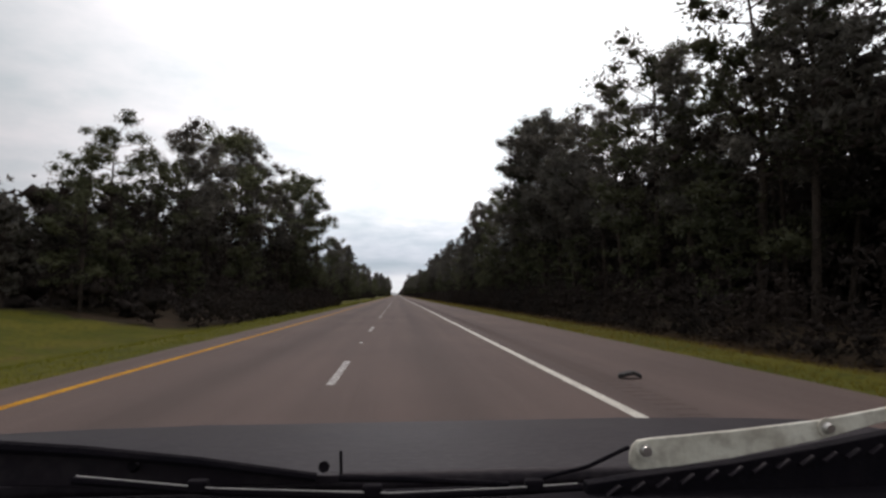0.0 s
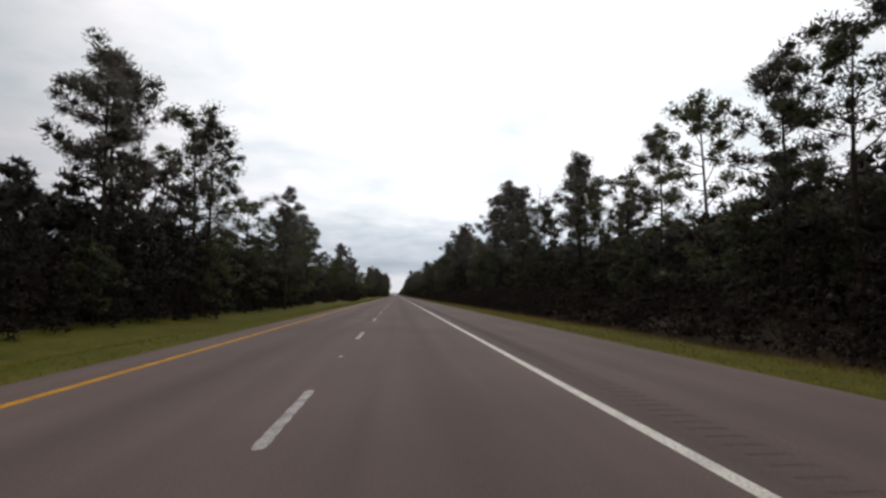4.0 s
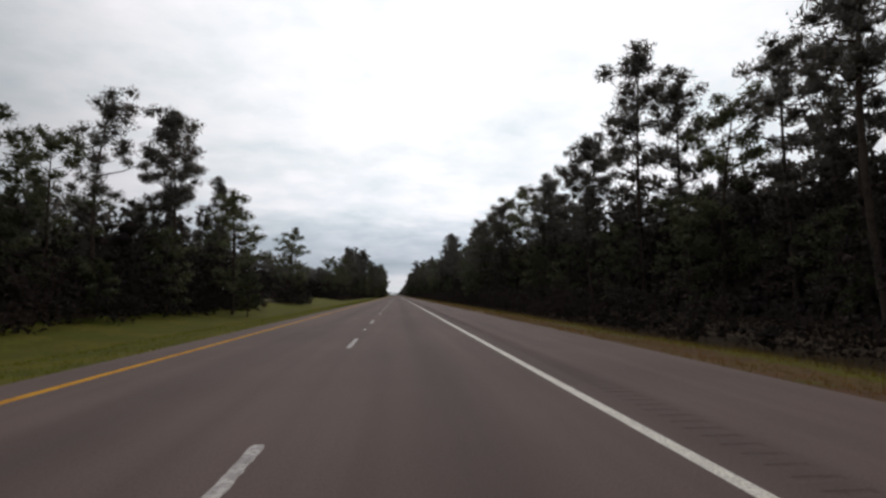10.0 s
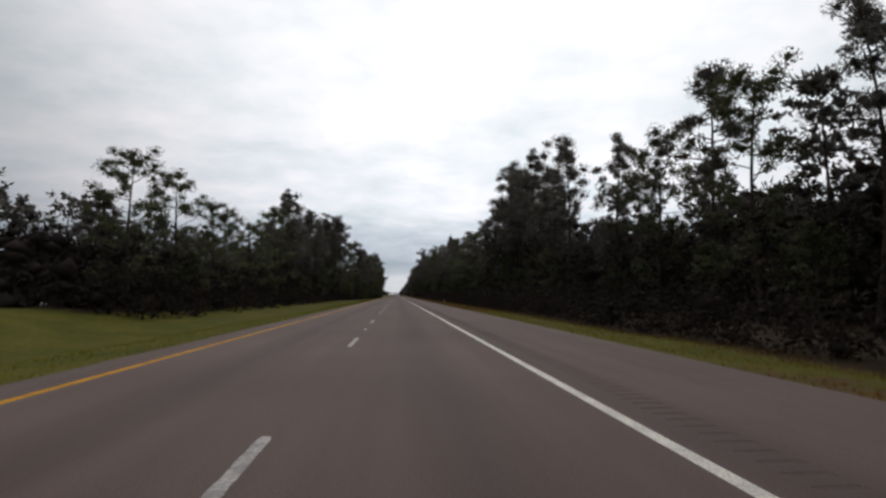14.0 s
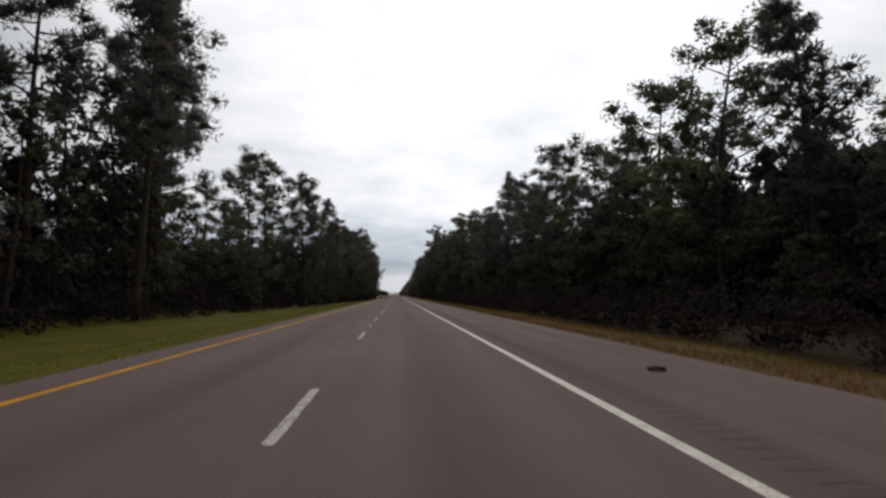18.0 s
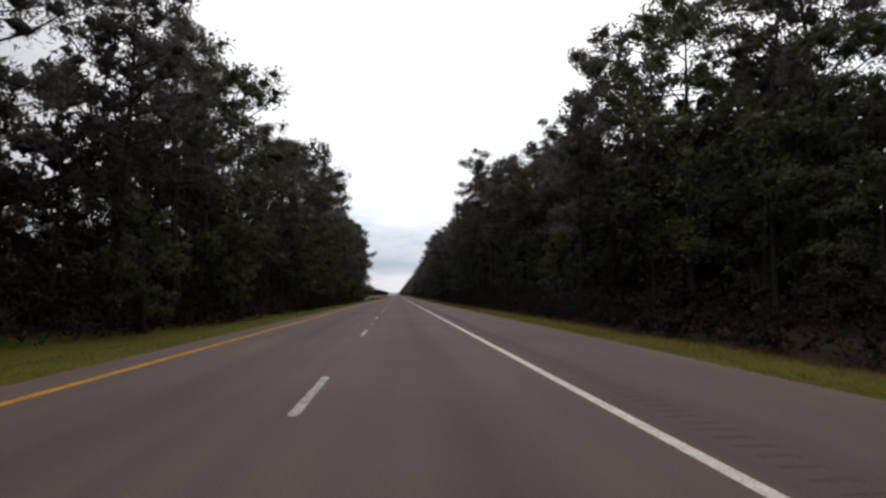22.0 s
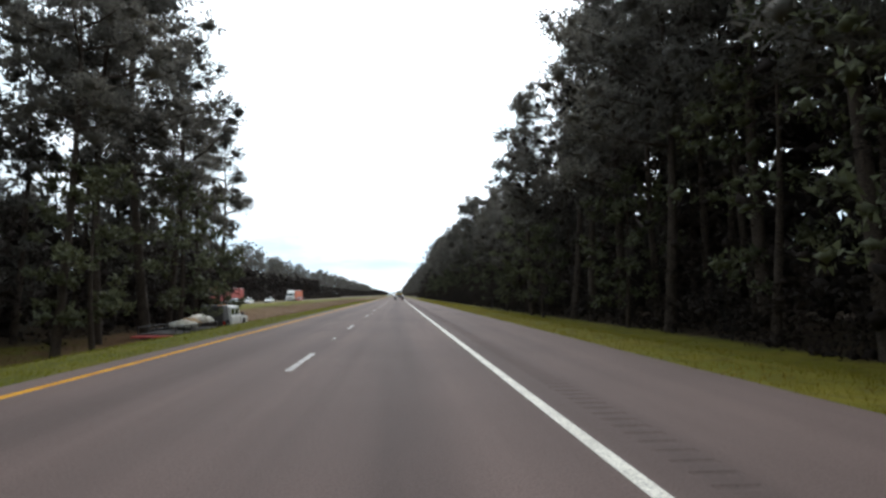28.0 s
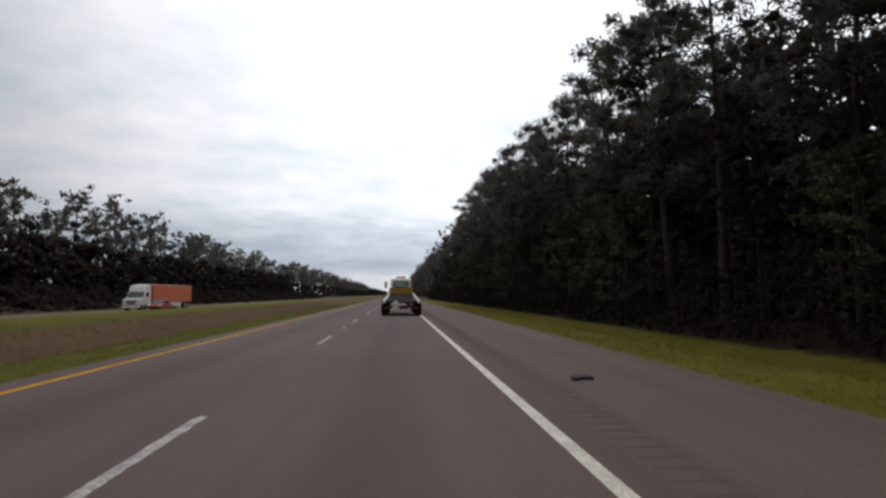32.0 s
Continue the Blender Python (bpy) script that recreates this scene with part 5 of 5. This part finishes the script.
def pickup(m):
    """A stopped crew-cab pickup with a tall dark box on its bed; it points along +y."""
    t = thing("pickup_truck", m, "white crew-cab pickup with tall black box bed parked in the hollow", "truck")
    body = part("body", profile([(-1.05, 0.52), (3.0, 0.52), (3.06, 0.82), (2.98, 1.08), (1.55, 1.2), (-1.05, 1.2)], -0.96, 0.96, 0.06), M_vwhite, t)
    cab = part("cab", profile([(-1.05, 1.14), (1.62, 1.16), (0.95, 1.86), (0.7, 1.93), (-0.85, 1.92), (-1.02, 1.84)], -0.84, 0.84, 0.07), M_vwhite, t)
    part("windscreen", profile([(1.55, 1.22), (1.6, 1.24), (0.99, 1.84), (0.94, 1.82)], -0.72, 0.72, 0.01), M_glass, cab)
    part("front_bumper", box(-0.97, 0.97, 2.98, 3.14, 0.44, 0.66, 0.04), M_chrome, t)
    part("grille", box(-0.52, 0.52, 3.0, 3.08, 0.72, 1.0, 0.02), M_dark, t)
    part("roof_lamp", box(-0.3, 0.3, -0.2, -0.05, 1.92, 1.99, 0.02), M_amber, cab)
    bed = part("box_bed", box(-0.9, 0.9, -2.6, -1.14, 0.62, 1.98, 0.1, taper=(0.16, 0.22)), M_dark, t, "tall black box bed")
    part("tailgate", box(-0.86, 0.86, -2.68, -2.59, 0.6, 0.95, 0.02), M_dark, bed)
    for s in (-1, 1):
        for y0, y1 in ((-0.92, -0.05), (0.08, 1.0)):
            part("side_window", box(s * 0.83 - 0.025, s * 0.83 + 0.025, y0, y1, 1.26, 1.74, 0.03), M_glass, cab)
        for y in (-1.0, 0.02, 1.1):
            part("door_gap", box(s * 0.963 - 0.004, s * 0.963 + 0.004, y - 0.008, y + 0.008, 0.6, 1.18, 0.001), M_plastic, body)
        for y in (-0.2, 0.88):
            part("door_handle", box(s * 0.97 - 0.02, s * 0.97 + 0.02, y - 0.18, y, 1.06, 1.1, 0.006), M_chrome, body)
        part("mirror", box(s * 1.08 - 0.09, s * 1.08 + 0.09, 1.12, 1.22, 1.2, 1.46, 0.03), M_dark, t)
        part("headlight", box(s * 0.76 - 0.16, s * 0.76 + 0.16, 2.93, 3.07, 0.78, 1.0, 0.03), M_clear, t)
        part("taillight", box(s * 0.92 - 0.06, s * 0.92 + 0.06, -2.7, -2.62, 0.7, 0.92, 0.02), M_tail, t)
        for y in (-1.95, 2.1):
            part("wheel_arch", profile([(y - 0.52, 0.5), (y - 0.42, 0.86), (y - 0.2, 0.98), (y + 0.2, 0.98), (y + 0.42, 0.86), (y + 0.52, 0.5)], s * 0.95 - 0.03, s * 0.95 + 0.03, 0.01), M_plastic, t)
            wheel(t, s * 0.88, y, 0.39, 0.26, rim=M_chrome)
    return t


def utility_trailer(m):
    t = thing("utility_trailer", m, "dark twin-axle trailer heaped with pale sacks and brush", "trailer")
    part("deck", box(-0.95, 0.95, -4.6, 2.3, 0.55, 0.65, 0.02), M_dark, t)
    part("drawbar", profile([(2.3, 0.5), (3.7, 0.48), (3.7, 0.56), (2.3, 0.62)], -0.05, 0.05), M_dark, t)
    part("ramp", box(-0.9, 0.9, -5.5, -4.62, 0.50, 0.58, 0.02), M_vred, t, "red folding ramp")
    for s in (-1, 1):
        rail = part("side_rail", box(s * 0.95 - 0.03, s * 0.95 + 0.03, -4.6, 2.3, 0.95, 1.02, 0.01), M_dark, t)
        for i in range(7):
            part("stake", box(s * 0.95 - 0.025, s * 0.95 + 0.025, -4.55 + i * 1.12, -4.48 + i * 1.12, 0.62, 0.98, 0.005), M_dark, rail)
        part("mudguard", profile([(-2.55, 0.62), (-2.4, 0.78), (-0.2, 0.78), (-0.05, 0.62)], s * 1.08 - 0.12, s * 1.08 + 0.12, 0.01), M_dark, t)
        for y in (-1.75, -0.85):
            wheel(t, s * 1.08, y, 0.34, 0.2, rim=M_vwhite)
    return t


hitch_z = land(-10.5, 888)
pickup(pose(-10.5, 893.0, hitch_z + 0.02))
utility_trailer(pose(-10.5, 886.6, hitch_z + 0.04))
for cx, cy, cz, rx, ry, rz, mat, nm, lb, cat in (
        (-10.45, 888.2, 1.12, 0.75, 0.75, 0.42, M_sack, "sack", "bulging white sack heaped on the trailer", "sack"),
        (-10.65, 886.8, 1.0, 0.75, 0.8, 0.36, M_tan, "brush_heap", "tan heap of cut brush on the trailer", "brush"),
        (-10.35, 885.4, 0.96, 0.75, 0.7, 0.33, M_sack, "sack", "bulging white sack heaped on the trailer", "sack")):
    me = bpy.data.meshes.new(nm)
    bm = lumpy(cx, cy, hitch_z + cz - 0.04, rx, ry, rz, cy)
    bm.to_mesh(me)
    bm.free()
    me.materials.append(mat)
    me.polygons.foreach_set("use_smooth", [True] * len(me.polygons))
    tagged(new(nm, me), lb, cat)


# ---------------------------------------------------------------- litter and posts by the road
def tyre_scrap(m, seed, length=0.5, curl=0.12, mat=None, label="curled black strip of tyre tread on the shoulder"):
    """A torn strip of tread: a curled band with a ragged edge."""
    rng = random.Random(seed)
    bm = bmesh.new()
    rows = []
    n = 9
    for i in range(n):
        a = i / (n - 1)
        w = 0.10 * (0.6 + 0.5 * rng.random())
        y = (a - 0.5) * length
        z = 0.012 + curl * math.sin(math.pi * a) * rng.uniform(0.8, 1.0)
        x = 0.07 * math.sin(5 * a + seed)
        rows.append([bm.verts.new(p) for p in ((x - w, y, z), (x + w, y, z + 0.02 * rng.random()), (x + w, y, z + 0.06), (x - w, y, z + 0.05))])
    for a, b in zip(rows, rows[1:]):
        for k in range(4):
            bm.faces.new((a[k], a[(k + 1) % 4], b[(k + 1) % 4], b[k]))
    bm.faces.new(rows[0])
    bm.faces.new(rows[-1][::-1])
    bmesh.ops.recalc_face_normals(bm, faces=list(bm.faces))
    low = min(v.co.z for v in bm.verts)
    me = bpy.data.meshes.new("tyre_scrap")
    bm.to_mesh(me)
    bm.free()
    me.materials.append(mat or M_rubber)
    ob = new("tyre_scrap", me)
    ob.matrix_world = m @ Matrix.Translation((0, 0, -low))
    return tagged(ob, label, "debris", "tyre scraps on the shoulder")


tyre_scrap(pose(4.75, 8.9, 0.0, 0, 0, 70), 1, 0.36, 0.06)
tyre_scrap(pose(5.75, 561.6, 0.0, 0, 0, 80), 2, 0.3, 0.04)
tyre_scrap(pose(6.05, 634.2, 0.0, 0, 0, 60), 3, 0.5, 0.05)
tyre_scrap(pose(6.0, 632.6, 0.0, 0, 0, 85), 4, 0.4)
tyre_scrap(pose(6.4, 773.7, 0.0, 0, 0, 50), 5, 0.26, 0.05)
tyre_scrap(pose(5.05, 976.9, 0.0, 0, 0, 88), 6, 0.34, 0.0)


def litter(m, seed):
    bm = lumpy(0, 0, 0.02, 0.16, 0.34, 0.05, seed)
    me = bpy.data.meshes.new("paper_litter")
    bm.to_mesh(me)
    bm.free()
    me.materials.append(M_tan)
    ob = new("paper_litter", me)
    ob.matrix_world = m
    return tagged(ob, "flattened tan cardboard at the edge of the grass", "litter", "tan litter by the verge")


litter(pose(7.75, 354.3, land(7.75, 354.3) + 0.01), 1.0)
litter(pose(7.7, 355.6, land(7.7, 355.6) + 0.01), 2.0)
marker = thing("marker_post", pose(10.0, 536.2, land(10.0, 536.2)), "thin white marker post standing in the verge grass", "post")
part("post", box(-0.022, 0.022, -0.012, 0.012, -0.1, 0.62, 0.005), M_vwhite, marker)
part("reflector", box(-0.018, 0.018, -0.019, -0.011, 0.48, 0.58, 0.003), M_amber, marker)


# ---------------------------------------------------------------- the front of the car that carries the camera, where it set out
def plate(points, y, thick, bevel=0.0):
    """An upright plate: an outline of (x, z) at the distance y, of that thickness."""
    bm = bmesh.new()
    a = [bm.verts.new((x, y, z)) for x, z in points]
    b = [bm.verts.new((x, y + thick, z)) for x, z in points]
    n = len(points)
    bm.faces.new(a)
    bm.faces.new(b[::-1])
    for i in range(n):
        bm.faces.new((a[i], b[i], b[(i + 1) % n], a[(i + 1) % n]))
    bmesh.ops.recalc_face_normals(bm, faces=list(bm.faces))
    if bevel:
        bmesh.ops.bevel(bm, geom=list(bm.edges), offset=bevel, segments=2, profile=0.5, affect="EDGES")
    return bm


def carrier_car(m):
    """Bonnet, cowl, wipers and a pale metal strip, as seen over the dashboard; it points along +y. x and y from the lens."""
    c = thing("bonnet_end", m, "dark bonnet with black wipers and a worn white metal strip", "car")
    cols, rows = 30, 16
    hood = bmesh.new()
    top, low = [], []
    for j in range(rows):
        a = j / (rows - 1)
        y = 0.80 + 0.66 * a
        for grid, dz in ((top, 0.0), (low, -0.02)):
            line = []
            for i in range(cols):
                b = i / (cols - 1) * 2 - 1
                x = 0.06 + b * 0.99
                z = 1.088 - 0.066 * a + 0.010 * math.sin(math.pi * a) - 0.05 * max(0.0, a - 0.9) - 0.012 * abs(b) ** 4
                z += 0.004 * math.exp(-((abs(b) - 0.5) / 0.05) ** 2) * (1 - 0.5 * a)
                line.append(hood.verts.new((x, y, z + dz)))
            grid.append(line)
    for j in range(rows - 1):
        for i in range(cols - 1):
            hood.faces.new((top[j][i], top[j][i + 1], top[j + 1][i + 1], top[j + 1][i]))
            hood.faces.new((low[j][i], low[j + 1][i], low[j + 1][i + 1], low[j][i + 1]))
        hood.faces.new((top[j][0], top[j + 1][0], low[j + 1][0], low[j][0]))
        hood.faces.new((top[j][-1], low[j][-1], low[j + 1][-1], top[j + 1][-1]))
    for i in range(cols - 1):
        hood.faces.new((top[0][i], low[0][i], low[0][i + 1], top[0][i + 1]))
        hood.faces.new((top[-1][i], top[-1][i + 1], low[-1][i + 1], low[-1][i]))
    h = part("hood", hood, M_hood, c)
    h.data.polygons.foreach_set("use_smooth", [True] * len(h.data.polygons))
    part("nose", box(-0.86, 0.98, 0.9, 1.44, 0.42, 1.0, 0.05), M_hood, c)
    for s in (-1, 1):
        part("fender", profile([(0.5, 0.5), (0.5, 1.03), (0.9, 1.05), (1.40, 0.98), (1.47, 0.6), (1.47, 0.5)], 0.06 + s * 0.93 - 0.05, 0.06 + s * 0.93 + 0.05, 0.02), M_hood, c)
        wheel(c, 0.06 + s * 0.80, 1.05, 0.33, 0.22)
    # cowl under the windscreen, in two panels with a seam and its clips
    cowl = part("cowl", profile([(0.50, 1.075), (0.66, 1.082), (0.785, 1.080), (0.785, 0.95), (0.50, 0.95)], -0.90, 1.0, 0.006), M_plastic, c)
    part("cowl_panel", plate([(-0.544, 1.141), (-0.365, 1.131), (-0.222, 1.115), (-0.105, 1.101), (-0.075, 1.100), (-0.075, 1.090), (-0.257, 1.090), (-0.541, 1.098)], 0.775, 0.012, 0.002), M_hood, cowl)
    part("cowl_seam", tube([(-0.075, 0.790, 1.128), (-0.074, 0.790, 1.095)], 0.0022, 6), M_plastic, cowl)
    for x, y, z in ((-0.095, 0.772, 1.113), (-0.337, 0.772, 1.119)):
        part("cowl_clip", tube([(x, y, z), (x, y - 0.006, z + 0.002)], 0.0075, 12, 0.006), M_plastic, cowl)
    # wipers: broad arm, blade with a bright spine, and the blade's clips
    part("wiper_arm", tube([(-0.521, 0.760, 1.152), (-0.392, 0.760, 1.142), (-0.253, 0.760, 1.126), (-0.103, 0.760, 1.103)], 0.0085, 8, 0.006), M_plastic, c)
    part("wiper_arm", tube([(-0.072, 0.740, 1.108), (0.021, 0.740, 1.104), (0.146, 0.740, 1.094)], 0.005, 8, 0.004), M_plastic, c)
    part("wiper_hose", tube([(0.190, 0.780, 1.086), (0.266, 0.780, 1.102), (0.325, 0.780, 1.127)], 0.003, 6), M_plastic, c)
    blade = part("wiper_blade", tube([(-0.375, 0.705, 1.124), (-0.214, 0.705, 1.107), (-0.007, 0.705, 1.095), (0.139, 0.705, 1.097), (0.232, 0.705, 1.100)], 0.005, 8), M_plastic, c)
    part("blade_spine", tube([(-0.367, 0.695, 1.132), (-0.211, 0.695, 1.114), (-0.007, 0.695, 1.103), (0.137, 0.695, 1.105), (0.223, 0.695, 1.108)], 0.0009, 6), M_chrome, blade, "bright metal blade spine")
    for x, y, z in ((-0.232, 0.700, 1.115), (-0.028, 0.700, 1.104), (0.170, 0.700, 1.105)):
        part("blade_clip", box(x - 0.012, x + 0.012, y - 0.006, y + 0.006, z - 0.007, z + 0.008, 0.003), M_plastic, blade)
    # dark panel with slats under the strip
    grille = part("cowl_grille", plate([(0.250, 1.093), (0.326, 1.102), (0.452, 1.115), (0.574, 1.133), (0.699, 1.153), (0.692, 1.050), (0.249, 1.063)], 0.735, 0.02, 0.002), M_plastic, c)
    for i in range(12):
        x, z = 0.282 + i * 0.0336, 1.086 + i * 0.00402
        slat = part("slat", box(-0.011, 0.011, -0.004, 0.004, -0.0016, 0.0016, 0.001), M_hood, grille)
        slat.matrix_local = pose(x, 0.730, z, 0, -32, 0)
    s = part("metal_strip", plate([(0.303, 1.135), (0.302, 1.121), (0.307, 1.115), (0.316, 1.113), (0.367, 1.117), (0.444, 1.126), (0.564, 1.146), (0.688, 1.175), (0.689, 1.191), (0.566, 1.172), (0.446, 1.161), (0.330, 1.153), (0.314, 1.151), (0.307, 1.145)], 0.722, 0.006, 0.0016), M_strip, c, "chalky white metal strip")
    for x, z in ((0.322, 1.139), (0.574, 1.163)):
        washer = part("washer", tube([(x, 0.722, z), (x, 0.7195, z)], 0.0125, 20), M_strip, s)
        part("bolt", tube([(x, 0.7195, z), (x, 0.712, z)], 0.008, 14, 0.006), M_chrome, washer)
    return c


carrier_car(pose(0.99, 0.0, 0.0))
